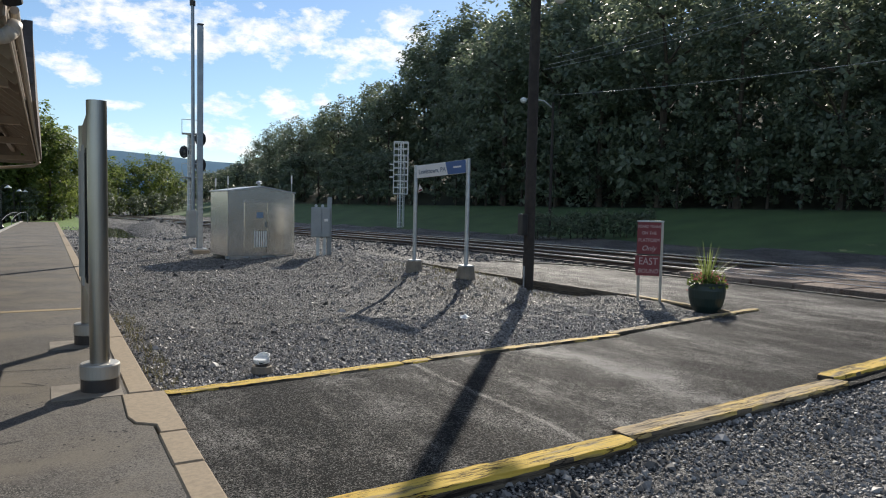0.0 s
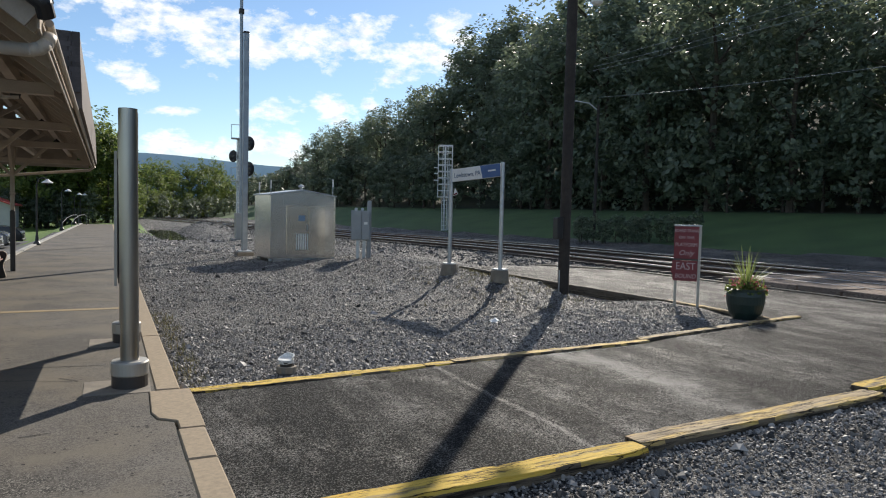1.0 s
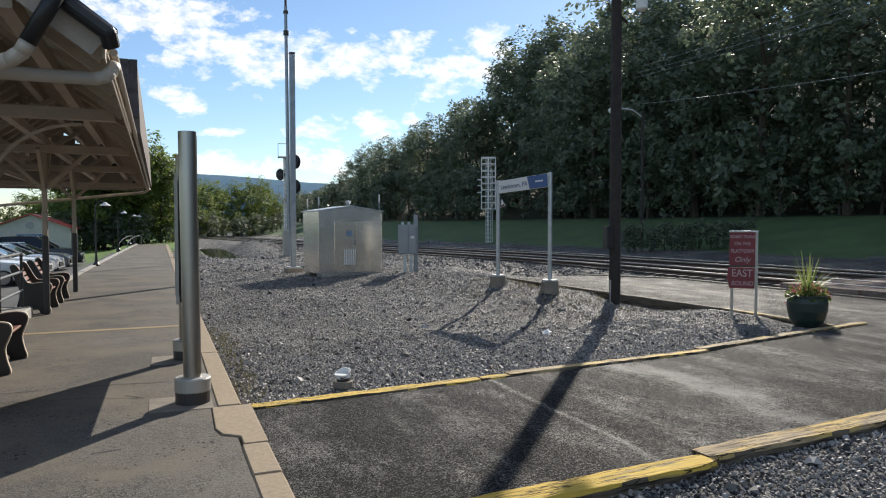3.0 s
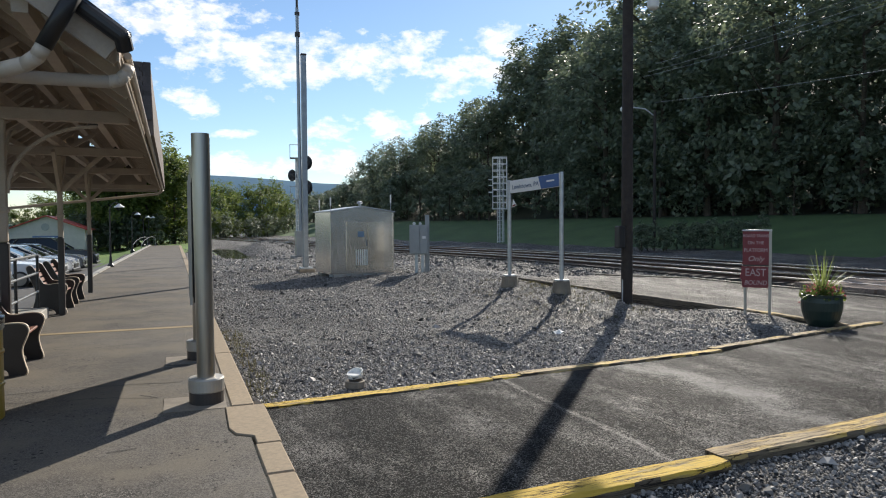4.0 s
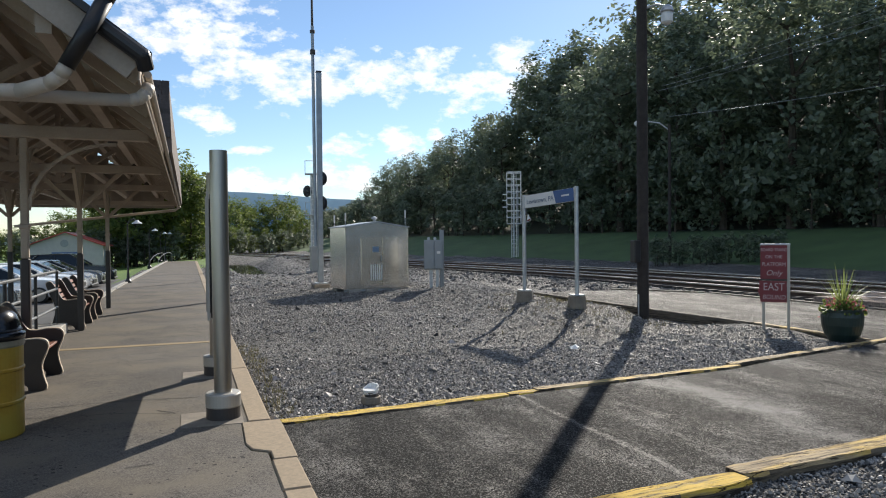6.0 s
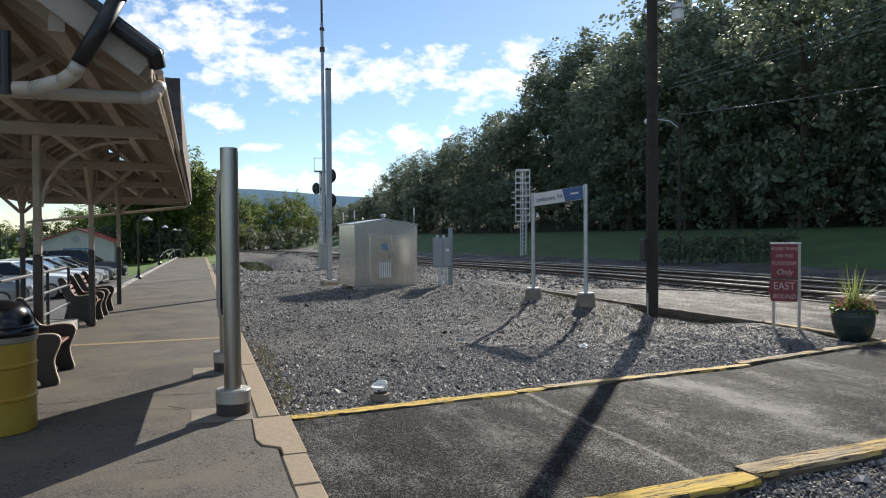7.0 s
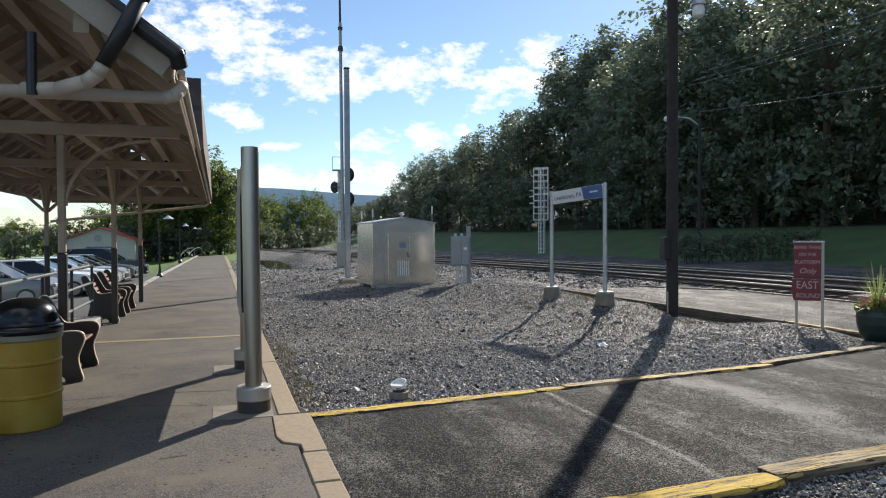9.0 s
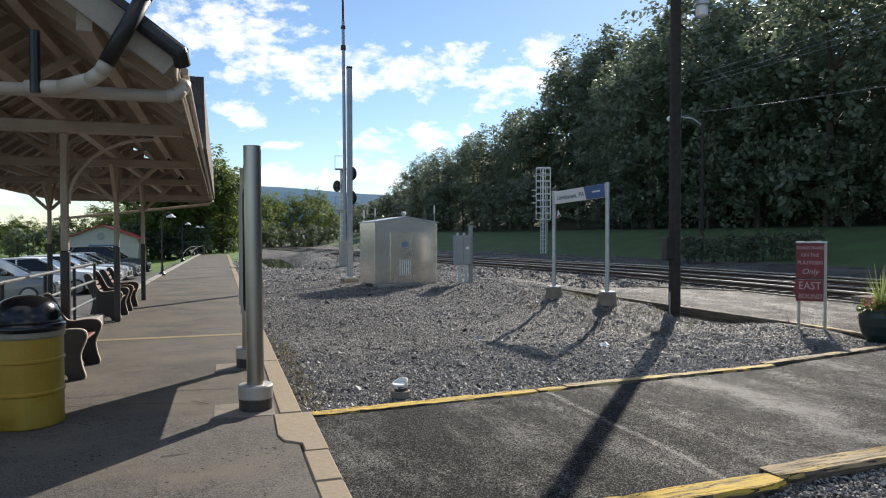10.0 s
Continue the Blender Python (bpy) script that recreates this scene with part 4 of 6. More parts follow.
def build_timbers():
    y = "weathered timber baulk with worn yellow paint edging the asphalt"
    g = "bare weathered timber baulk edging the asphalt"
    timber((0.79, 3.70), (3.66, 3.84), 0.23, -0.22, 0.015, "tie_yellow", y, 1)
    timber((3.66, 3.92), (7.02, 4.16), 0.24, -0.22, 0.025, "tie_worn", y, 2)
    timber((6.98, 4.30), (9.9, 4.60), 0.24, -0.22, 0.045, "tie_yellow", y, 3)
    timber((9.95, 4.62), (15.0, 5.0), 0.24, -0.22, 0.03, "tie_grey", g, 4)
    timber((0.77, 6.615), (3.24, 6.845), 0.18, -0.2, 0.012, "tie_yellow", y, 5, 0.008)
    timber((3.27, 6.865), (3.66, 6.905), 0.15, -0.2, 0.008, "tie_yellow", y, 6, 0.008)
    timber((3.64, 6.935), (6.80, 7.175), 0.15, -0.2, 0.02, "tie_worn", y, 7, 0.01)
    timber((6.74, 7.275), (11.2, 8.12), 0.15, -0.2, 0.03, "tie_worn", y, 8, 0.01)
    timber((10.40, 8.10), (10.52, 10.6), 0.16, -0.3, 0.03, "tie_worn", y, 9)
    timber((10.50, 10.62), (10.36, 13.9), 0.17, -0.3, 0.03, "tie_shaded", g, 10)
    timber((10.36, 13.95), (10.28, 19.4), 0.17, -0.3, 0.035, "tie_shaded", g, 11)
    timber((15.18, 5.1), (15.2, 12.0), 0.16, -0.2, 0.03, "tie_grey", g, 12)
    timber((15.2, 12.05), (15.2, 17.2), 0.16, -0.2, 0.03, "tie_grey", g, 13)
    timber((15.15, 17.3), (13.4, 19.8), 0.16, -0.2, 0.03, "tie_grey", g, 14)


build_timbers()


def build_plank_crossing():
    cr = thing("plank_crossing", "weathered timber plank crossing laid over the tracks", "crossing", kind="structure")
    rng = random.Random(8)
    shared = {}
    for x0, x1 in ((15.32, 16.28), (16.52, 17.72), (17.96, 19.05), (19.1, 20.18), (20.42, 21.62), (21.86, 22.9)):
        for k in range(9):
            y0 = 3.2 + 1.15 * k + (x0 - 15.3) * 0.06
            key = round(x1 - x0, 2)
            if key not in shared:
                shared[key] = part("plank", B(0, 0, -0.12, x1 - x0, 1.08, 0.165, bevel=0.015), "plank", cr)
                o = shared[key]
            else:
                o = new("plank", shared[key].data)
                o.parent = cr
            o.location = (x0, y0, rng.uniform(-0.02, 0.0))


build_plank_crossing()


# ---- loose stones ----
def scatter_stones(name, label, n, place, size, material, seed):
    """n loose stones as flattened, skewed octahedra; place(rng, n) gives x, y."""
    rng = np.random.default_rng(seed)
    xy = place(rng, n)
    n = len(xy)
    z = np.array([ground_z(x, y) for x, y in xy])
    s = size * rng.lognormal(0, 0.50, size=(n, 1, 1))
    o = np.array([(1, 0, -0.3), (0, 1, -0.3), (-1, 0, -0.3), (0, -1, -0.3), (0.45, 0.1, 0.7), (-0.4, 0.1, 0.75)])
    V = o[None] * (1 + rng.uniform(-0.4, 0.4, size=(n, 6, 3))) * np.array([1, 0.75, 0.7]) * s
    an = rng.uniform(0, 6.28, n)
    tl = rng.uniform(-0.6, 0.6, n)
    c, si = np.cos(an), np.sin(an)
    X, Y, Z = V[..., 0].copy(), V[..., 1].copy(), V[..., 2].copy()
    Y, Z = Y * np.cos(tl)[:, None] - Z * np.sin(tl)[:, None], Y * np.sin(tl)[:, None] + Z * np.cos(tl)[:, None]
    V = np.stack([X * c[:, None] - Y * si[:, None] + xy[:, :1], X * si[:, None] + Y * c[:, None] + xy[:, 1:2], Z + z[:, None] + s[:, 0] * 0.25], axis=2).reshape(-1, 3)
    tri = np.array([(0, 1, 4), (1, 5, 4), (1, 2, 5), (2, 3, 5), (3, 4, 5), (3, 0, 4)])
    F = (np.arange(n)[:, None, None] * 6 + tri[None]).reshape(-1, 3)
    ob = part(name, (V.tolist(), F.tolist()), material, label=label)
    tagged(ob, category="gravel", kind="stuff")


def yard(rng, n):
    """Denser towards the near side."""
    y = 6.9 + 21 * rng.uniform(0, 1, n) ** 1.9
    x = rng.uniform(0.72, 10.2, n)
    ok = (y > 6.75 + 0.10 * (x - 0.8) + 0.1)
    return np.stack([x, y], 1)[ok]


def near_yard(rng, n):
    x, y = rng.uniform(0.72, 8.5, n), 6.75 + 3.4 * rng.uniform(0, 1, n) ** 1.2
    ok = (y > 6.75 + 0.10 * (x - 0.8) + 0.05)
    return np.stack([x, y], 1)[ok]


def mid_yard(rng, n):
    return np.stack([rng.uniform(0.72, 11.0, n), rng.uniform(13, 28, n)], 1)


def low_yard(rng, n):
    x, y = rng.uniform(0.95, 9.5, n), rng.uniform(1.3, 4.3, n)
    ok = y < 3.58 + 0.085 * (x - 0.8)
    return np.stack([x, y], 1)[ok]


def far_yard(rng, n):
    y = 27 + 30 * rng.uniform(0, 1, n) ** 1.5
    return np.stack([rng.uniform(0.8, 12.0, n) - 0.0, y], 1)


def bed(rng, n):
    y = rng.uniform(2, 60, n)
    sh = np.array([track_shift(v) for v in y])
    x = rng.uniform(15.4, 25.5, n)
    ok = (x > 15.4) & ((y > 13.7) | (x > 23))
    x2 = np.where(y > 20, rng.uniform(11.5, 25.5, n), x)
    return np.stack([x2 - sh, y], 1)[ok]


scatter_stones("gravel", "loose crushed grey stone of the yard", 105000, yard, 0.0100, "stone", 1)
scatter_stones("gravel", "small crushed stone along the timber edging", 42000, near_yard, 0.0085, "stone", 5)
scatter_stones("gravel", "crushed stone round the metal hut", 32000, mid_yard, 0.0125, "stone", 6)
scatter_stones("gravel", "coarse dark crushed stone beside the path", 62000, low_yard, 0.0100, "stone", 2)
scatter_stones("gravel", "loose grey stone of the far yard", 7000, far_yard, 0.03, "stone", 3)
scatter_stones("ballast", "brown-grey railway ballast between the sleepers", 30000, bed, 0.03, "ballast", 4)


# ---- the information sign on two posts ----
def build_info_sign():
    s = thing("information_sign", "tall silver station information sign on two round posts", "sign")
    p1, p2 = Vector((0.27, 7.02, 0)), Vector((0.295, 9.37, 0))
    lean = Vector((-0.02, 0, 0))
    for p in (p1, p2):
        post = part("post", T(p + Vector((0, 0, 0.1)), p + lean + Vector((0, 0, 2.60)), 0.083, n=32), "post_metal", s)
        bm = lathe(bmesh.new(), [(0.160, 0.115), (0.167, 0.125), (0.167, 0.235), (0.157, 0.25), (0.083, 0.252)], 32, Matrix.Translation(p))
        part("base_collar", bm, "silver_paint", post)
        part("base_plinth", lathe(bmesh.new(), [(0.160, -0.02), (0.160, 0.114)], 28, Matrix.Translation(p)), "dark_paint", post, "dark concrete plinth")
    d = (p2 - p1).normalized()
    side = Vector((-d.y, d.x, 0))
    ln = (p2 - p1).length
    q = Matrix.Translation(p1) @ Matrix(((d.x, -d.y, 0, 0), (d.y, d.x, 0, 0), (0, 0, 1, 0), (0, 0, 0, 1)))
    part("panel", box(bmesh.new(), 0.06, -0.07, 0.78, ln - 0.06, 0.07, 2.585, bevel=0.01, m=q), "silver_paint", s)
    case = part("display_case", box(bmesh.new(), 0.2, 0.072, 0.95, ln - 0.2, 0.10, 2.2, bevel=0.008, m=q), "black", s, "black framed display case")
    for k in range(3):
        part("glass_pane", box(bmesh.new(), 0.26 + k * 0.64, 0.102, 1.0, 0.82 + k * 0.64, 0.108, 2.15, m=q), "black_gloss", case)
    for k in range(2):
        part("case_bar", box(bmesh.new(), 0.20 + k * 0.9, 0.11, 0.93, 0.24 + k * 0.9, 0.135, 2.22, m=q), "silver_paint", case)
    for p, pts in ((p1, [(-0.12, 6.74), (0.44, 6.72), (0.45, 7.28), (-0.12, 7.30)]), (p2, [(-0.12, 9.05), (0.44, 9.05), (0.45, 9.62), (-0.12, 9.62)])):
        pad = part("concrete_pad", slab(bmesh.new(), pts, -0.1, 0.005), "pad", label="square concrete footing pad set in the platform")
        tagged(pad, category="footing", kind="structure")


build_info_sign()


# ---- canopy ----
EAVE_X, EAVE_Z, CAN_Y0, CAN_Y1, RIDGE_X, SLOPE = -0.41, 3.11, 6.2, 28.5, -3.14, 0.74


def roof_z(x):
    return EAVE_Z + SLOPE * ((EAVE_X - x) if x > RIDGE_X else (x - (2 * RIDGE_X - EAVE_X)))


def build_canopy():
    c = thing("platform_canopy", "cream-painted timber platform canopy with open rafters", "canopy", kind="structure")
    left = 2 * RIDGE_X - EAVE_X
    # boarded roof, each side in boards along the platform
    for side in (0, 1):
        xa, xb = (EAVE_X, RIDGE_X) if side == 0 else (left, RIDGE_X)
        n = 18
        for i in range(n):
            u0, u1 = xa + (xb - xa) * i / n, xa + (xb - xa) * (i + 0.97) / n
            bm = bmesh.new()
            vs = [bm.verts.new((x, y, roof_z(x) + dz)) for dz in (0.10, 0.13) for y in (CAN_Y0, CAN_Y1) for x in (u0, u1)]
            for q in ((0, 1, 3, 2), (4, 5, 7, 6), (0, 1, 5, 4), (2, 3, 7, 6), (0, 2, 6, 4), (1, 3, 7, 5)):
                bm.faces.new([vs[k] for k in q])
            bmesh.ops.recalc_face_normals(bm, faces=bm.faces[:])
            part("roof_board", bm, "soffit", c)
        bm = bmesh.new()
        xa2 = xa + (0.05 if side == 0 else -0.05)
        za2 = EAVE_Z - 0.04
        vs = [bm.verts.new((x, y, z + dz)) for dz in (0.135, 0.165) for y in (CAN_Y0 - 0.04, CAN_Y1 + 0.04) for x, z in ((xa2, za2), (RIDGE_X, roof_z(RIDGE_X)))]
        for q in ((0, 1, 3, 2), (4, 5, 7, 6), (0, 1, 5, 4), (2, 3, 7, 6), (0, 2, 6, 4), (1, 3, 7, 5)):
            bm.faces.new([vs[k] for k in q])
        bmesh.ops.recalc_face_normals(bm, faces=bm.faces[:])
        part("roof_covering", bm, "shingle", c)
        rf = None
        for k in range(27):
            y = CAN_Y0 + 0.35 + k * 0.84
            if rf is None:
                rf = part("rafter", beam(bmesh.new(), (xa, 0, EAVE_Z + 0.03), (xb, 0, roof_z(RIDGE_X) + 0.03), 0.07, 0.13), "cream_paint", c)
                o = rf
            else:
                o = new("rafter", rf.data)
                o.parent = c
            o.location = (0, y, 0)
        part("fascia", B(xa - 0.02 if side else xa, CAN_Y0, EAVE_Z - 0.06, xa + 0.02 if side == 0 else xa, CAN_Y1, EAVE_Z + 0.12, bevel=0.004), "cream_paint", c)
        gx = xa + (0.07 if side == 0 else -0.07)
        gut = part("gutter", path_tube(bmesh.new(), [(gx, CAN_Y0 + 0.25, EAVE_Z + 0.05), (gx, CAN_Y1, EAVE_Z + 0.03)], 0.032, 12), "pipe_cream" if side == 0 else "dark_paint", c)
    # barge boards at the near end
    for xa in (EAVE_X, left):
        part("barge_board", beam(bmesh.new(), (xa, CAN_Y0 - 0.02, EAVE_Z + 0.05), (RIDGE_X, CAN_Y0 - 0.02, roof_z(RIDGE_X) + 0.05), 0.05, 0.26), "soffit", c)
        part("barge_capping", beam(bmesh.new(), (xa + (0.1 if xa == EAVE_X else -0.1), CAN_Y0 - 0.05, EAVE_Z + 0.13), (RIDGE_X, CAN_Y0 - 0.05, roof_z(RIDGE_X) + 0.2), 0.12, 0.06), "black", c)
    part("gutter_end", path_tube(bmesh.new(), [(EAVE_X - 0.28, CAN_Y0 - 0.08, EAVE_Z + 0.36), (EAVE_X + 0.05, CAN_Y0 - 0.1, EAVE_Z + 0.12), (EAVE_X + 0.07, CAN_Y0 - 0.04, EAVE_Z + 0.03)], 0.066, 14), "black", c, "black rubber gutter end")
    # purlins
    for x in (-1.1, -2.05, -4.25, -5.2):
        part("purlin", B(x - 0.06, CAN_Y0 + 0.1, roof_z(x) - 0.22, x + 0.06, CAN_Y1 - 0.1, roof_z(x) - 0.06), "cream_paint", c)
    # frames
    for y in (10.3, 15.1, 20.0, 27.6):
        fr = part("tie_beam", B(left + 0.15, y - 0.06, 3.10, EAVE_X - 0.12, y + 0.06, 3.26, bevel=0.008), "cream_paint", c)
        part("king_post", B(RIDGE_X - 0.06, y - 0.055, 3.262, RIDGE_X + 0.06, y + 0.055, roof_z(RIDGE_X) - 0.03), "cream_paint", fr)
        for s in (-1, 1):
            part("strut", beam(bmesh.new(), (RIDGE_X, y, 3.3), (RIDGE_X + s * 1.3, y, roof_z(RIDGE_X + s * 1.3) - 0.03), 0.09, 0.1), "cream_paint", fr)
    for y in (10.3, 15.1, 20.0):
        for x in (-2.03, -4.25):
            if x < -4 and y < 19:
                continue
            p = part("post", B(x - 0.046, y - 0.046, 1.52, x + 0.046, y + 0.046, 3.098, bevel=0.014), "cream_paint", c)
            part("post_foot", B(x - 0.055, y - 0.055, 0.0 if x > -4 else -0.6, x + 0.055, y + 0.055, 1.518, bevel=0.016), "dark_paint", p, "dark brown painted lower post")
            part("post_collar", B(x - 0.062, y - 0.062, 1.90, x + 0.062, y + 0.062, 1.97, bevel=0.016), "cream_paint", p)
            for dx, dy, reach in ((1, 0, 1.05), (0, 1, 0.8)) if y < 12 else ((1, 0, 0.75), (-1, 0, 0.75), (0, 1, 0.7), (0, -1, 0.7)):
                if y > 12:
                    part("brace", beam(bmesh.new(), (x + 0.04 * dx, y + 0.04 * dy, 2.42), (x + dx * reach, y + dy * reach, 3.12), 0.06, 0.075), "cream_paint", p)
                    continue
                pts = []
                for i in range(9):
                    a = i / 8 * math.pi / 2
                    r = reach * (1 - math.cos(a))
                    pts.append((x + dx * (0.05 + r), y + dy * (0.05 + r), 2.15 + 0.9 * math.sin(a)))
                bm = bmesh.new()
                for a, b in zip(pts, pts[1:]):
                    beam(bm, a, b, 0.034, 0.04)
                part("bracket", bm, "cream_paint", p)
    for x in (-2.03, -4.25):
        part("plate_beam", B(x - 0.06, CAN_Y0 + 0.1, 3.264, x + 0.06, CAN_Y1 - 0.1, 3.40), "cream_paint", c)
    # rain pipes at the near end
    y = 6.45
    part("rain_pipe", path_tube(bmesh.new(), [(-0.34, y + 0.06, 3.07), (-0.36, y + 0.02, 3.0), (-0.41, y, 2.95), (-0.48, y, 2.93), (-6.0, y, 2.89)], 0.055, 14), "pipe_cream", c, smooth=True)
    part("rain_pipe", path_tube(bmesh.new(), [(-0.90, 6.05, 3.10), (-0.95, 6.08, 3.02), (-1.04, 6.15, 2.97), (-1.28, 6.32, 2.93), (-1.55, 6.44, 2.94)], 0.06, 14), "pipe_cream", c, smooth=True)
    part("down_pipe", path_tube(bmesh.new(), [(-0.905, 6.05, 3.09), (-0.62, 6.0, 3.62), (-0.27, 5.96, 4.25)], 0.064, 14), "black", c, "black plastic down pipe", smooth=True)
    part("pipe_strap", path_tube(bmesh.new(), [(-1.47, 6.34, 2.88), (-1.47, 6.34, 3.38)], 0.04, 10), "black", c)
    # the far pipe from the eave to the rear posts
    part("rain_pipe", path_tube(bmesh.new(), [(EAVE_X + 0.09, CAN_Y1 - 0.1, EAVE_Z), (EAVE_X - 0.1, CAN_Y1, EAVE_Z - 0.14), (-5.9, CAN_Y1, 2.35)], 0.05, 10), "cream_paint", c)
    # lamps and boxes under the beams
    for y in (11.6, 16.0, 20.6):
        lamp = part("bulkhead_lamp", lathe(bmesh.new(), [(0.05, 0), (0.07, 0.05), (0.07, 0.14), (0.03, 0.18)], 14, Matrix.Translation((-1.1, y, roof_z(-1.1) - 0.42))), "dark_paint", c)
        part("lamp_stem", T((-1.1, y, roof_z(-1.1) - 0.25), (-1.1, y, roof_z(-1.1) - 0.1), 0.015, n=8), "dark_paint", lamp)
    # boarding that closes the far gable
    n = 14
    for i in range(n):
        u0, u1 = left + 0.1 + (EAVE_X - left - 0.2) * i / n, left + 0.1 + (EAVE_X - left - 0.2) * (i + 0.997) / n
        zt = min(roof_z(u0), roof_z(u1)) + 0.04
        part("gable_board", B(u0, CAN_Y1 - 0.45, 3.02, u1, CAN_Y1 - 0.41, max(3.2, zt + 0.05)), "soffit", c)
    # shingled upper roof behind the near gable
    bm = bmesh.new()
    pr = [(-0.62, 3.62), (-0.42, 3.18), (-0.26, 3.18), (-0.30, 4.32), (-0.62, 4.34)]
    a = [bm.verts.new((x, 12.0, z)) for x, z in pr]
    b = [bm.verts.new((x, CAN_Y1, z)) for x, z in pr]
    bm.faces.new(a); bm.faces.new(b[::-1])
    for i in range(5):
        j = (i + 1) % 5
        bm.faces.new((a[i], b[i], b[j], a[j]))
    bmesh.ops.recalc_face_normals(bm, faces=bm.faces[:])
    up = part("upper_roof", bm, "brown_trim", c)
    for r in range(12):
        z = 3.42 + r * 0.075
        for k in range(2):
            x0 = -0.61 + 0.165 * k + (0.04 if r % 2 else 0.0)
            part("shingle", B(x0, 11.965, z, min(x0 + 0.155, -0.29), 11.998, z + 0.085, bevel=0.004), "shingle", up)


build_canopy()


# ---- station name sign on the gravel bank ----
def build_name_sign():
    a, b = Vector((7.12, 13.96, 0)), Vector((7.47, 12.29, 0))
    s = thing("station_name_sign", "white and navy station name board on two grey posts", "sign")
    d = (b - a).normalized()
    for p, top in ((a, 2.72), (b, 2.80)):
        post = part("post", T(p + Vector((0, 0, 0.55)), p + Vector((0, 0, top)), 0.045, n=16), "galvanised", s)
        part("base_plate", B(p.x - 0.12, p.y - 0.12, 0.545, p.x + 0.12, p.y + 0.12, 0.575, bevel=0.006), "galvanised", post)
        bm = lathe(bmesh.new(), [(0.25, 0.0), (0.19, 0.40), (0.175, 0.544)], 14, Matrix.Translation(p))
        blk = part("concrete_footing", bm, "pad", s, "rough concrete footing stump")
    bm = slab(bmesh.new(), [(0, 0), (0.13, 0.05), (0.04, 0.19)], -0.004, 0.004)
    bmesh.ops.transform(bm, verts=bm.verts[:], matrix=Matrix.Translation(a + Vector((0.03, -0.06, 2.10))) @ Matrix.Rotation(radians(-65), 4, "Z") @ FRONT)
    pn = part("pennant", bm, "white_paint", s, "small faded red and white pennant")
    bm = slab(bmesh.new(), [(0.015, 0.012), (0.12, 0.052), (0.10, 0.085), (0.02, 0.05)], 0.0045, 0.006)
    bmesh.ops.transform(bm, verts=bm.verts[:], matrix=Matrix.Translation(a + Vector((0.03, -0.06, 2.10))) @ Matrix.Rotation(radians(-65), 4, "Z") @ FRONT)
    part("red_stripe", bm, "sign_red", pn, "faded red stripe")
    ln = (b - a).length
    m = Matrix.Translation(a + Vector((0, 0, 2.45))) @ Matrix.Rotation(math.atan2(d.y, d.x), 4, "Z") @ Matrix.Rotation(radians(-2.8), 4, "Y") @ Matrix.Translation((0, 0, -2.45))
    bd = part("board", box(bmesh.new(), 0.05, -0.02, 2.42, ln - 0.05, 0.02, 2.70, bevel=0.004, m=m), "white_paint", s)
    bm = bmesh.new()
    pts = [(1.10, 2.425), (1.02, 2.695), (ln - 0.052, 2.695), (ln - 0.052, 2.425)]
    vs = [bm.verts.new((x, -0.0235, z)) for x, z in pts] + [bm.verts.new((x, -0.0205, z)) for x, z in pts]
    for q in ((0, 1, 2, 3), (7, 6, 5, 4), (0, 4, 5, 1), (1, 5, 6, 2), (2, 6, 7, 3), (3, 7, 4, 0)):
        bm.faces.new([vs[i] for i in q])
    bmesh.ops.recalc_face_normals(bm, faces=bm.faces[:])
    bmesh.ops.transform(bm, verts=bm.verts[:], matrix=m)
    part("blue_panel", bm, "navy", bd, "navy blue end of the board")
    for word, x in (("Lewistown,", 0.47), ("PA", 0.945)):
        text_part("lettering", word, 0.148, m @ Matrix.Translation((x, -0.026, 2.545)) @ FRONT, "navy_text", bd)
    bm = box(bmesh.new(), 1.28, -0.028, 2.55, 1.52, -0.025, 2.585, m=m)
    part("emblem", bm, "white_paint", bd, "small white emblem bar")


build_name_sign()


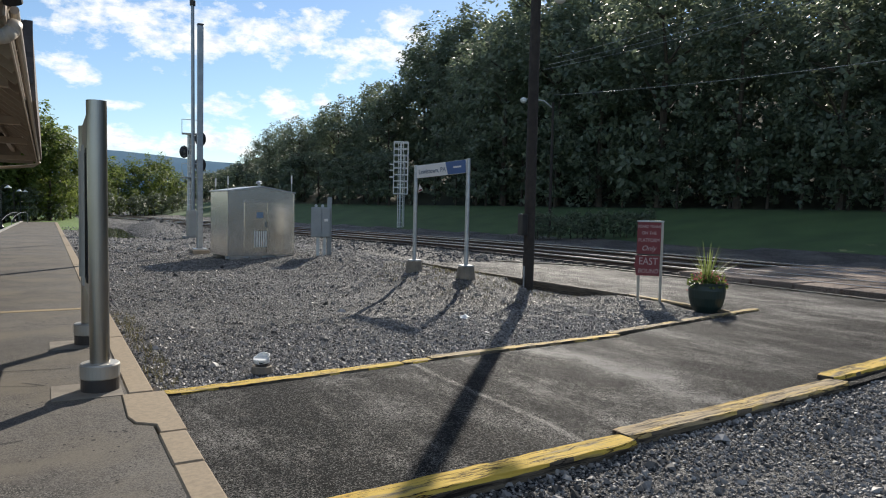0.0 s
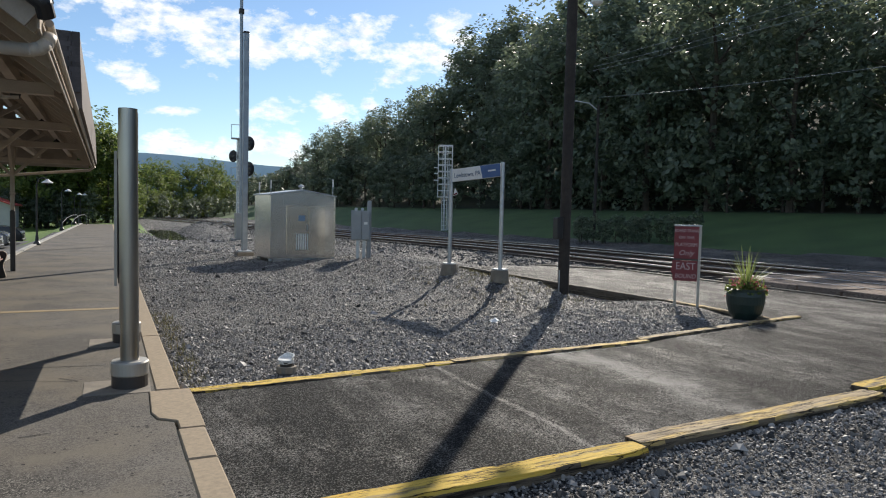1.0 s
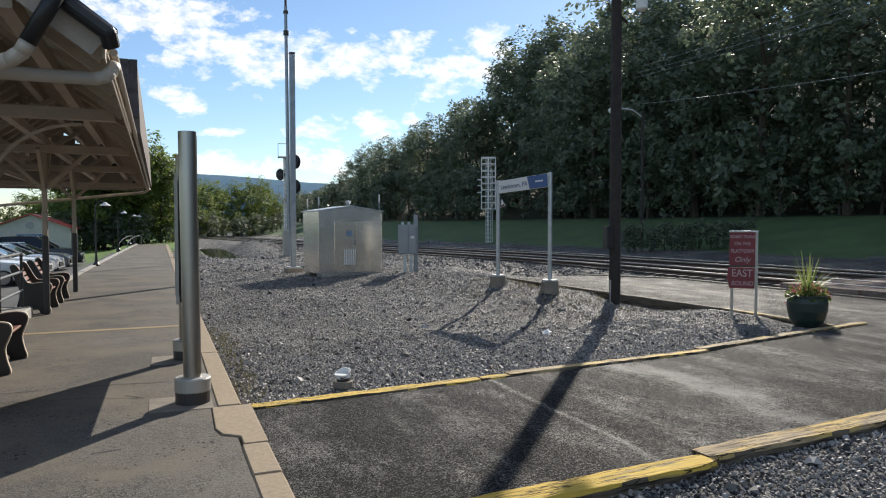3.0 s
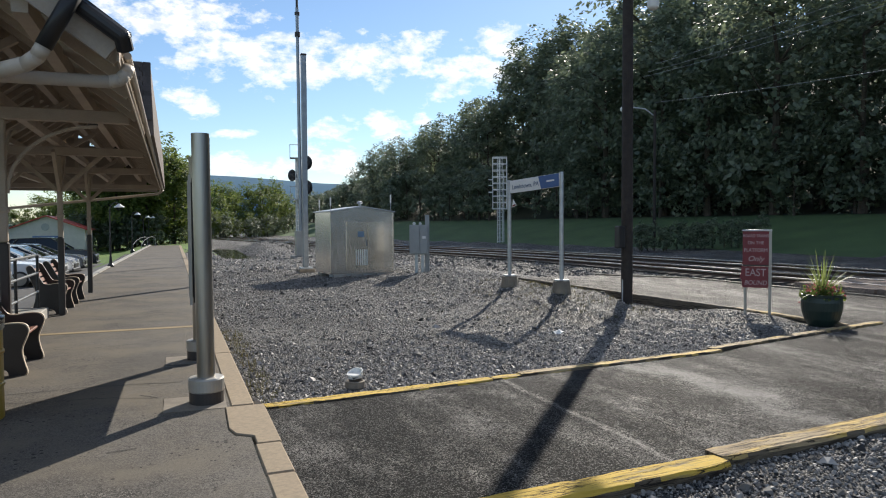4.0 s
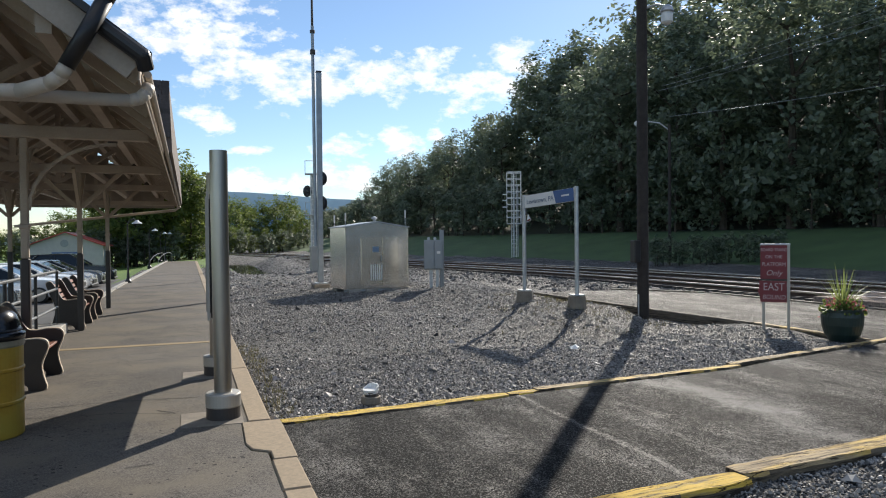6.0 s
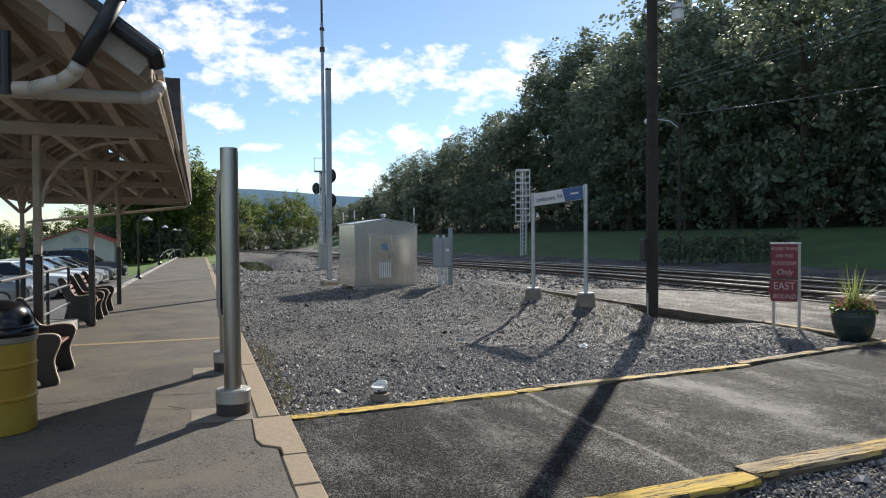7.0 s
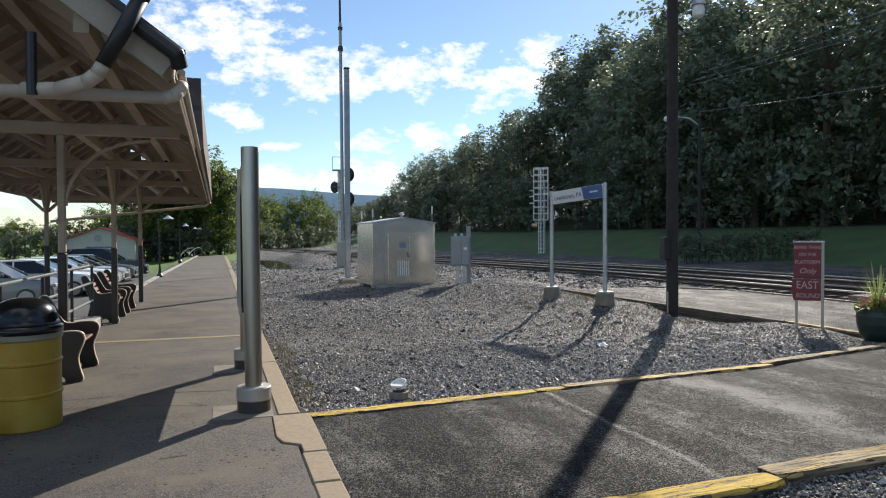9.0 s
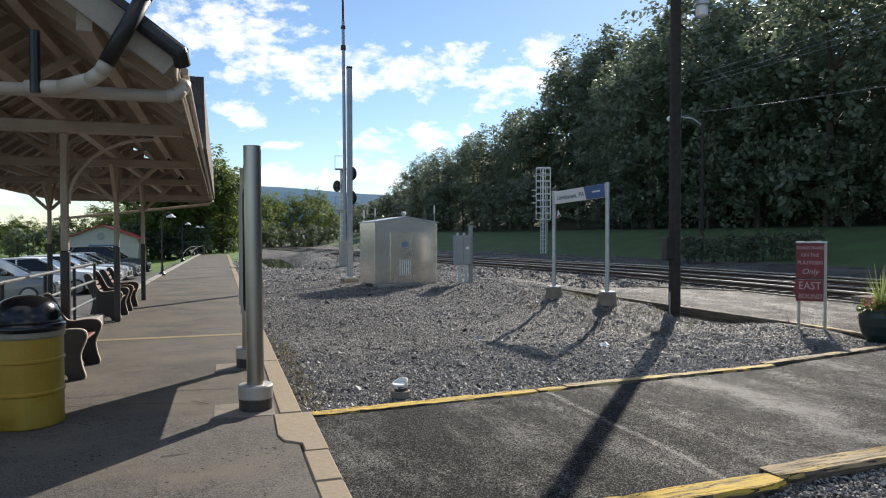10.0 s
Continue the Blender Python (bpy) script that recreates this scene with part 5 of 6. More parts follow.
def build_red_sign():
    s = thing("platform_sign", "dark red boarding sign with pale lettering on two posts", "sign", pose(10.02, 9.98, -0.09, 0, 0, -50))
    w = 0.45
    for x in (0.05, w + 0.02):
        part("post", B(x - 0.025, -0.02, -0.1, x + 0.025, 0.02, 1.66, bevel=0.004), "silver_paint", s)
    part("top_rail", B(-0.01, -0.022, 1.662, w + 0.05, 0.022, 1.69), "galvanised", s)
    # added dark strip, stands in for the shaded gap between the boards
    part("dark_gap_strip", B(0.0, -0.03, 1.0, w, -0.021, 1.03), "dark_paint", s)
    up = part("upper_board", B(0.0, -0.034, 1.03, w, -0.022, 1.655, bevel=0.002), "sign_red", s)
    bm = bmesh.new()
    pts = [(-0.05, 0.80), (-0.02, 0.88), (-0.02, 0.995), (w - 0.01, 0.995), (w - 0.01, 0.60), (0.0, 0.60), (-0.01, 0.72)]
    f = [bm.verts.new((x, -0.038, z)) for x, z in pts]
    b = [bm.verts.new((x, -0.022, z)) for x, z in pts]
    bm.faces.new(f); bm.faces.new(b[::-1])
    for i in range(7):
        j = (i + 1) % 7
        bm.faces.new((f[i], b[i], b[j], f[j]))
    bmesh.ops.recalc_face_normals(bm, faces=bm.faces[:])
    lo = part("lower_board", bm, "sign_red", s)
    for txt, z, size, sh, q in (("BOARD TRAINS", 1.57, 0.08, 0, 0.78), ("ON THE", 1.44, 0.085, 0, 0.9), ("PLATFORM", 1.30, 0.10, 0, 0.82), ("Only", 1.14, 0.14, 0.3, 1)):
        text_part("lettering", txt, size, Matrix.Translation((w / 2, -0.036, z)) @ FRONT, "sign_text", up, sh, q)
    text_part("lettering", "EAST", 0.20, Matrix.Translation((w / 2, -0.040, 0.88)) @ FRONT, "sign_text", lo, 0, 0.82)
    text_part("lettering", "BOUND", 0.12, Matrix.Translation((w / 2, -0.040, 0.69)) @ FRONT, "sign_text", lo, 0.2, 0.9)


build_red_sign()


def build_planter():
    p = thing("flower_pot", "dark green glazed pot with spiky plant and pink flowers", "planter", pose(10.30, 8.50, -0.05) @ Matrix.Diagonal((1.0, 1.0, 1, 1)))
    bm = lathe(bmesh.new(), [(0.19, 0.0), (0.21, 0.02), (0.275, 0.13), (0.315, 0.28), (0.325, 0.42), (0.312, 0.50), (0.325, 0.505), (0.33, 0.55), (0.30, 0.555), (0.285, 0.50)], 32)
    part("pot", bm, "pot", p, smooth=False)
    part("soil", lathe(bmesh.new(), [(0.28, 0.44), (0.281, 0.505), (0.1, 0.53)], 20), "soil", p)
    rng = np.random.default_rng(7)
    v, f = [], []
    for i in range(72):
        az, tilt, ln = rng.uniform(0, 6.28), abs(rng.normal(0, 0.55)) + 0.05, rng.uniform(0.5, 0.88)
        d = np.array([math.cos(az), math.sin(az), 0])
        sd = np.array([-d[1], d[0], 0]) * 0.0075
        pos, base = np.array([0.0, 0.0, 0.52]) + d * 0.03, len(v)
        for k in range(6):
            w = 1 - (k / 5) ** 2 * 0.95
            v += [tuple(pos - sd * w), tuple(pos + sd * w)]
            t = tilt + 0.14 * k * tilt
            pos = pos + (d * math.sin(t) + np.array([0, 0, math.cos(t)])) * ln / 5
        for k in range(5):
            q = base + 2 * k
            f.append((q, q + 1, q + 3, q + 2))
    tagged(part("spiky_leaves", (v, f), "spike", p, "long arching pale green blades"), kind="stuff")
    for name, mt, n, sz, zz in (("foliage", "leaf_light", 420, 0.035, 0.0), ("flowers", "flower", 150, 0.022, 0.05)):
        v, f = [], []
        for i in range(n):
            az = rng.uniform(0, 6.28)
            if mt == "flower":
                az = rng.choice([0.2, -0.5, 3.4, 2.9, -1.4]) + rng.normal(0, 0.3)
            r = rng.uniform(0.08, 0.36)
            c = np.array([r * math.cos(az), r * math.sin(az), 0.60 + zz + rng.normal(0, 0.05) - max(0, r - 0.28) * 1.6])
            a, b = rng.normal(size=3), rng.normal(size=3)
            a, b = a / np.linalg.norm(a) * sz, b / np.linalg.norm(b) * sz * 0.8
            k = len(v)
            v += [tuple(c - a), tuple(c + b), tuple(c + a), tuple(c - b)]
            f.append((k, k + 1, k + 2, k + 3))
        tagged(part(name, (v, f), mt, p), kind="stuff")


build_planter()


# ---- poles, masts, signals ----
def build_pole():
    p = thing("utility_pole", "dark wooden utility pole with a hanging lamp", "pole", pose(9.12, 12.32, -0.1))
    part("pole", T((0, 0, 0), (0.0, 0, 9.2), 0.125, 0.105, n=18), "pole_wood", p)
    part("meter_box", B(-0.27, -0.09, 1.30, -0.10, 0.09, 1.78, bevel=0.02), "black", p)
    part("conduit", T((-0.13, -0.02, 0.0), (-0.13, -0.02, 0.62), 0.016, n=8), "galvanised", p)
    arm = part("lamp_arm", path_tube(bmesh.new(), [(0.05, -0.02, 6.72), (0.25, -0.16, 6.80), (0.42, -0.30, 6.74)], 0.022, 8), "galvanised", p)
    part("lamp_hood", lathe(bmesh.new(), [(0.13, 6.60), (0.15, 6.62), (0.12, 6.70), (0.06, 6.76)], 20, Matrix.Translation((0.42, -0.30, 0))), "galvanised", arm)
    part("lamp_glass", lathe(bmesh.new(), [(0.07, 6.36), (0.12, 6.40), (0.125, 6.52), (0.11, 6.60)], 20, Matrix.Translation((0.42, -0.30, 0))), "white_paint", arm, "frosted white lamp bowl")


build_pole()


def build_masts():
    m1 = thing("steel_mast", "galvanised square steel mast on a concrete footing", "mast", pose(4.53, 25.3, -0.05), "masts of the yard")
    part("shaft", B(-0.095, -0.095, 0.25, 0.095, 0.095, 7.97, bevel=0.015), "mast_steel", m1)
    part("cap", B(-0.105, -0.105, 7.97, 0.105, 0.105, 8.03, bevel=0.015), "dark_paint", m1)
    part("base_plate", B(-0.22, -0.22, 0.2, 0.22, 0.22, 0.248), "galvanised", m1)
    part("concrete_footing", B(-0.3, -0.3, -0.3, 0.3, 0.3, 0.198, bevel=0.03), "pad", m1)
    m2 = thing("antenna_mast", "tall slender steel antenna mast with a cabinet at its foot", "mast", pose(6.75, 39.0, -0.1), "masts of the yard")
    part("shaft", T((0, 0, 0), (-0.08, 0, 14.0), 0.10, 0.09, n=14), "mast_steel", m2)
    part("shaft_top", T((-0.08, 0, 14.0), (-0.12, 0, 19.0), 0.07, 0.05, n=10), "dark_paint", m2)
    part("joint_collar", T((-0.07, 0, 12.4), (-0.07, 0, 12.65), 0.15, n=14), "dark_paint", m2)
    part("joint_collar", T((-0.075, 0, 13.6), (-0.075, 0, 13.75), 0.14, n=14), "dark_paint", m2)
    part("cabinet", B(-0.32, -0.35, 0.15, 0.28, 0.3, 1.55, bevel=0.02), "silver_paint", m2)
    part("concrete_footing", B(-0.5, -0.5, -0.3, 0.5, 0.5, 0.148), "concrete", m2)


build_masts()


def build_signal(name, label, m, h, heads, cage):
    s = thing(name, label, "signal", m, "railway signals")
    part("mast", T((0, 0, 0), (0, 0, h), 0.10, 0.09, n=12), "galvanised", s)
    part("base", B(-0.3, -0.3, -0.4, 0.3, 0.3, 0.12, bevel=0.02), "concrete", s)
    w = 0.42 if cage else 0.26
    lad = part("ladder", B(-0.001, -0.001, 0, 0.001, 0.001, 0.002), "galvanised", s)
    for x in (-w / 2, w / 2):
        part("ladder_rail", T((x, -0.3, 0.1), (x, -0.3, h), 0.028, n=6), "white_paint", lad)
    n = int(h / 0.36)
    rung = None
    for i in range(n):
        if rung is None:
            rung = part("rung", T((-w / 2, -0.3, 0), (w / 2, -0.3, 0), 0.016, n=6), "white_paint", lad)
            o = rung
        else:
            o = new("rung", rung.data)
            o.parent = lad
        o.location = (0, 0, 0.3 + i * 0.36)
    if cage:
        c = part("cage", B(-0.55, -0.95, h - 0.06, 0.55, -0.90, h, bevel=0.004), "white_paint", s, "white safety cage")
        for z in np.arange(h - 4.4, h + 0.01, 0.55):
            part("hoop", path_tube(bmesh.new(), [(-0.6, -0.3, z), (-0.6, -0.9, z), (0.6, -0.9, z), (0.6, 0.3, z), (-0.6, 0.3, z), (-0.6, -0.3, z)], 0.03, 6), "white_paint", c)
        for x, y in ((-0.6, -0.9), (0.6, -0.9), (0.6, 0.3), (-0.6, 0.3), (0, -0.9)):
            part("cage_bar", T((x, y, h - 4.4), (x, y, h), 0.03, n=6), "white_paint", c)
        part("platform", B(-0.95, -0.9, h - 3.0, -0.55, -0.3, h - 2.93), "galvanised", s)
        for z in (h - 3.0, h - 2.4, h - 1.9):
            part("rail", path_tube(bmesh.new(), [(-0.6, -0.9, z), (-0.95, -0.9, z), (-0.95, -0.3, z), (-0.6, -0.3, z)], 0.028, 6), "white_paint", s)
        part("mast", T((0.35, 0.1, 0), (0.35, 0.1, h - 1.0), 0.05, n=8), "galvanised", s)
    else:
        for z in (h * 0.55, h - 0.05):
            part("stage", B(-0.5, -0.75, z, 0.5, 0.1, z + 0.05), "galvanised", s)
            part("guard_rail", path_tube(bmesh.new(), [(-0.5, -0.75, z), (-0.5, -0.75, z + 0.9), (0.5, -0.75, z + 0.9), (0.5, -0.75, z)], 0.022, 6), "galvanised", s)
    for x, z, r in heads:
        hd = part("signal_head", lathe(bmesh.new(), [(r, -0.05), (r * 1.02, 0), (r, 0.06), (r * 0.5, 0.16)], 22, Matrix.Translation((x, -0.15, z)) @ FRONT @ Matrix.Diagonal((0.8, 1.1, 1, 1))), "black", s, "black oval signal head")
        for k in range(3):
            part("lens", lathe(bmesh.new(), [(0.09, 0.0), (0.10, 0.2), (0.08, 0.21)], 12, Matrix.Translation((x, -0.2, z - 0.3 + 0.3 * k)) @ FRONT), "black_gloss", hd)


build_signal("railway_signal", "galvanised signal mast with ladder and black oval heads", pose(8.1, 48.0, 0.0, 0, 0, -8), 6.4, ((-0.35, 5.2, 0.36), (0.66, 6.1, 0.44), (0.66, 4.4, 0.44)), False)
build_signal("railway_signal", "white caged signal ladder standing beyond the tracks", pose(26.4, 53.5, 0.0, 0, 0, -25), 7.5, (), True)


def build_cabinet():
    c = thing("control_cabinet", "grey metal control cabinet on steel legs", "cabinet", pose(7.32, 20.7, 0.07, 0, 0, -20))
    part("body", B(-0.30, -0.16, 0.72, 0.30, 0.16, 1.66, bevel=0.012), "grey_paint", c)
    part("door", B(-0.28, -0.19, 0.75, 0.02, -0.163, 1.63, bevel=0.006), "grey_paint", c)
    dr = part("door", B(0.04, -0.19, 0.75, 0.28, -0.163, 1.63, bevel=0.006), "grey_paint", c)
    part("label_plate", B(0.11, -0.196, 1.22, 0.22, -0.191, 1.30), "white_paint", dr)
    for x in (-0.08, 0.12):
        part("leg", B(x - 0.05, -0.04, -0.25, x + 0.05, 0.06, 0.718), "galvanised", c)
    part("post", B(0.20, 0.17, -0.25, 0.34, 0.29, 1.98, bevel=0.01), "grey_paint", c)
    for x in (-0.15, 0.05):
        part("lifting_eye", lathe(bmesh.new(), [(0.04, -0.01), (0.05, 0), (0.04, 0.01)], 12, Matrix.Translation((x, 0, 1.70)) @ FRONT), "galvanised", c)


build_cabinet()


def build_far_lamp():
    s = thing("street_lamp", "tall street lamp with a curved arm beyond the tracks", "lamp", pose(29.6, 37.0, 0.2))
    part("pole", T((0, 0, -0.3), (0, 0, 9.0), 0.11, 0.09, n=10), "pole_wood", s)
    part("arm", path_tube(bmesh.new(), [(0, 0, 8.6), (-0.5, 0.35, 9.1), (-1.2, 0.85, 9.25), (-1.6, 1.1, 9.2)], 0.045, 8), "galvanised", s)
    part("lamp_head", lathe(bmesh.new(), [(0.10, 8.95), (0.20, 9.05), (0.22, 9.2), (0.08, 9.32)], 14, Matrix.Translation((-1.65, 1.14, 0))), "white_paint", s)


build_far_lamp()


def wire(p0, p1, sag, r=0.014):
    p0, p1 = Vector(p0), Vector(p1)
    pts = []
    for i in range(17):
        t = i / 16
        q = p0.lerp(p1, t)
        q.z -= sag * 4 * t * (1 - t)
        pts.append(q)
    bm = bmesh.new()
    side = (p1 - p0).cross(Vector((0, 0, 1))).normalized() * r
    up = Vector((0, 0, r))
    rings = [[bm.verts.new(q + o) for o in (side, up, -side, -up)] for q in pts]
    for a, b in zip(rings, rings[1:]):
        for k in range(4):
            bm.faces.new((a[k], a[(k + 1) % 4], b[(k + 1) % 4], b[k]))
    bm.faces.new(rings[0]); bm.faces.new(rings[-1][::-1])
    bmesh.ops.recalc_face_normals(bm, faces=bm.faces[:])
    ob = part("overhead_wire", bm, "galvanised")
    return tagged(ob, "thin bright overhead wire in front of the wood", "wire", "overhead wires")


for dz in (0.0, -0.55, -0.9):
    wire((29.6 + dz, 37.0, 12.2 + dz), (33.0, 8.0, 14.5 + 1.4 * dz), 0.5, 0.010)


def twisted_wire(p0, p1, sag, r, pitch):
    """Two strands laid round each other."""
    p0, p1 = Vector(p0), Vector(p1)
    n = int((p1 - p0).length / pitch * 7)
    side = (p1 - p0).cross(Vector((0, 0, 1))).normalized()
    v, f = [], []
    for strand in (0, 1):
        base = len(v)
        for i in range(n + 1):
            t = i / n
            a = 2 * math.pi * i / 7 + strand * math.pi
            p = p0.lerp(p1, t) + Vector((0, 0, -4 * sag * t * (1 - t) + 1.3 * r * math.sin(a))) + side * 1.3 * r * math.cos(a)
            v += [tuple(p + Vector((0, 0, r))), tuple(p + side * r), tuple(p - Vector((0, 0, r))), tuple(p - side * r)]
            if i:
                k = base + 4 * i
                f += [(k - 4 + q, k - 4 + (q + 1) % 4, k + (q + 1) % 4, k + q) for q in range(4)]
    ob = part("overhead_wire", (v, f), "grey_paint", smooth=True)
    return tagged(ob, "bright twisted overhead cable in front of the wood", "wire", "overhead wires")


twisted_wire((29.6, 37.0, 9.7), (36.0, 2.0, 9.5), 0.55, 0.009, 0.42)


# ---- small things on the gravel ----
def build_small():
    p = thing("broken_pipe", "broken pale grey pipe stub on a concrete collar", "pipe", pose(1.80, 7.22, -0.05) @ Matrix.Scale(0.72, 4))
    bm = lathe(bmesh.new(), [(0.13, 0.0), (0.15, 0.02), (0.145, 0.11), (0.12, 0.12), (0.1, 0.09)], 20)
    part("collar", bm, "pad", p)
    bm = bmesh.new()
    n = 20
    top = [0.275 + 0.03 * math.sin(2 * math.pi * i / n + 1.0) + (0.012 if i in (3, 4, 5) else 0.0) - (0.06 if i in (13, 14, 15, 16) else 0.0) for i in range(n)]
    lo, hi, li, hn = [], [], [], []
    for i in range(n):
        a = 2 * math.pi * i / n
        c, s = math.cos(a), math.sin(a)
        lo.append(bm.verts.new((0.105 * c, 0.105 * s, 0.185))); hi.append(bm.verts.new((0.122 * c, 0.122 * s, top[i])))
        li.append(bm.verts.new((0.092 * c, 0.092 * s, 0.185))); hn.append(bm.verts.new((0.109 * c, 0.109 * s, top[i])))
    for i in range(n):
        j = (i + 1) % n
        bm.faces.new((lo[i], lo[j], hi[j], hi[i])); bm.faces.new((li[j], li[i], hn[i], hn[j])); bm.faces.new((hi[i], hi[j], hn[j], hn[i])); bm.faces.new((lo[j], lo[i], li[i], li[j]))
    bmesh.ops.transform(bm, verts=bm.verts[:], matrix=Matrix.Translation((0.015, 0.0, -0.025)) @ Matrix.Rotation(radians(-4), 4, "Y"))
    part("pipe_stub", bm, "white_paint", p, "chipped white pipe end")
    part("pipe_plug", lathe(bmesh.new(), [(0.10, 0.180), (0.112, 0.19), (0.116, 0.215), (0.09, 0.22)], 20), "white_paint", p, "dirty white plug in the pipe end")
    # dark core, stands in for the shaded gap between collar and pipe end
    part("dark_gap_core", lathe(bmesh.new(), [(0.095, 0.05), (0.09, 0.185)], 16), "dark_paint", p)
    bm = bmesh.new()
    g = bmesh.ops.create_grid(bm, x_segments=6, y_segments=4, size=0.08)["verts"]
    for v in g:
        v.co.z = 0.03 + 0.025 * math.sin(v.co.x * 40) + 0.02 * math.cos(v.co.y * 50)
        v.co.x *= 1.3
    r = bmesh.ops.solidify(bm, geom=bm.faces[:], thickness=0.006)
    o = part("plastic_scrap", bm, "white_paint", label="crumpled scrap of white plastic on the gravel")
    o.matrix_world = pose(5.72, 9.55, ground_z(5.72, 9.55), 0, 0, 20)
    tagged(o, category="litter")
    w = part("water", slab(bmesh.new(), [(2.0, 43), (3.0, 42), (5.6, 46), (6.2, 60), (5.6, 70), (4, 70), (2.4, 56)], -0.6, -0.36), "water", label="still brown water standing in a ditch")
    tagged(w, category="water", kind="structure")


build_small()


# ---- platform furniture ----
def bench_profile(off=0.0):
    """Side outline of a bench end (depth from the back, height)."""
    pts = [(0.10, 0.0), (0.26, 0.0), (0.30, 0.06), (0.42, 0.10), (0.50, 0.05), (0.52, 0.0), (0.66, 0.0), (0.69, 0.05), (0.66, 0.16), (0.64, 0.30), (0.68, 0.42), (0.71, 0.50), (0.69, 0.57), (0.62, 0.60), (0.50, 0.60), (0.40, 0.585), (0.32, 0.60), (0.26, 0.68), (0.20, 0.80), (0.13, 0.93), (0.08, 0.96), (0.03, 0.94), (0.02, 0.88), (0.10, 0.66), (0.16, 0.50), (0.17, 0.36), (0.13, 0.18), (0.09, 0.06)]
    n, fine = len(pts), []
    for i in range(n):
        p0, p1, p2, p3 = pts[i - 1], pts[i], pts[(i + 1) % n], pts[(i + 2) % n]
        for k in range(3):
            t = k / 3
            fine.append(tuple(max(0.0, 0.5 * (2 * p1[c] + (p2[c] - p0[c]) * t + (2 * p0[c] - 5 * p1[c] + 4 * p2[c] - p3[c]) * t * t + (3 * p1[c] - p0[c] - 3 * p2[c] + p3[c]) * t ** 3)) for c in (0, 1)))
    pts = fine
    cx, cz = 0.36, 0.45
    return [(x + off * (1 if x > cx else -1), z + off * (1 if z > cz else -1) * (z > 0.001)) for x, z in pts]


def bench_end(bm, y0, y1, off):
    pts = bench_profile(off)
    a = [bm.verts.new((x, y0, z)) for x, z in pts]
    b = [bm.verts.new((x, y1, z)) for x, z in pts]
    bm.faces.new(a); bm.faces.new(b[::-1])
    for i in range(len(pts)):
        j = (i + 1) % len(pts)
        bm.faces.new((a[i], b[i], b[j], a[j]))
    bmesh.ops.recalc_face_normals(bm, faces=bm.faces[:])
    return bm


def build_bench():
    b = thing("bench", "dark bench with curved cream-edged ends and red-brown slats", "bench", group="benches on the platform")
    ln = 1.05
    for y in (0.0, ln):
        e = part("end_panel", bench_end(bmesh.new(), y - 0.035, y + 0.035, 0.0), "bench_end", b, "dark curved end panel")
        part("edging", bench_end(bmesh.new(), y - 0.026, y + 0.026, 0.011), "bench_edge", e, "cream edge strip")
    for i in range(5):
        z = 0.43
        x = 0.24 + i * 0.085
        part("seat_slat", B(x, 0.037, z - 0.012, x + 0.07, ln - 0.037, z + 0.018, bevel=0.006), "bench_slat", b)
    for i in range(4):
        z = 0.54 + i * 0.10
        x = 0.20 - i * 0.045
        bm = box(bmesh.new(), -0.015, 0.037, -0.04, 0.015, ln - 0.037, 0.04, bevel=0.006, m=Matrix.Translation((x, 0, z)) @ Matrix.Rotation(radians(-24), 4, "Y"))
        part("back_slat", bm, "bench_slat", b)
    part("stretcher", B(0.30, 0.037, 0.12, 0.36, ln - 0.037, 0.17), "bench_end", b)
    return b


bench = build_bench()
bench.matrix_world = pose(-2.30, 9.15, 0)
for x, y in ((-2.68, 15.34), (-2.68, 17.2)):
    copy_thing(bench, pose(x, y, 0))


def build_drum():
    d = thing("litter_bin", "yellow steel drum litter bin with a black domed lid", "bin", pose(-1.74, 7.14, 0))
    prof = [(0.285, 0.0), (0.295, 0.01), (0.295, 0.29), (0.305, 0.30), (0.305, 0.32), (0.295, 0.33), (0.295, 0.58), (0.305, 0.59), (0.305, 0.61), (0.295, 0.62), (0.295, 0.85), (0.303, 0.86), (0.303, 0.88)]
    part("drum", lathe(bmesh.new(), prof, 40), "drum_yellow", d)
    part("bag_rim", lathe(bmesh.new(), [(0.299, 0.80), (0.308, 0.815), (0.306, 0.883), (0.29, 0.886)], 36), "bag", d, "rim of a clear plastic liner")
    lid = part("lid", lathe(bmesh.new(), [(0.312, 0.86), (0.315, 0.92), (0.285, 0.93), (0.275, 1.0), (0.245, 1.08), (0.185, 1.14), (0.10, 1.17), (0.02, 1.178)], 40), "black_gloss", d, smooth=True)
    part("lid_seam", lathe(bmesh.new(), [(0.288, 0.935), (0.292, 0.945), (0.284, 0.955)], 36), "black", lid)


build_drum()


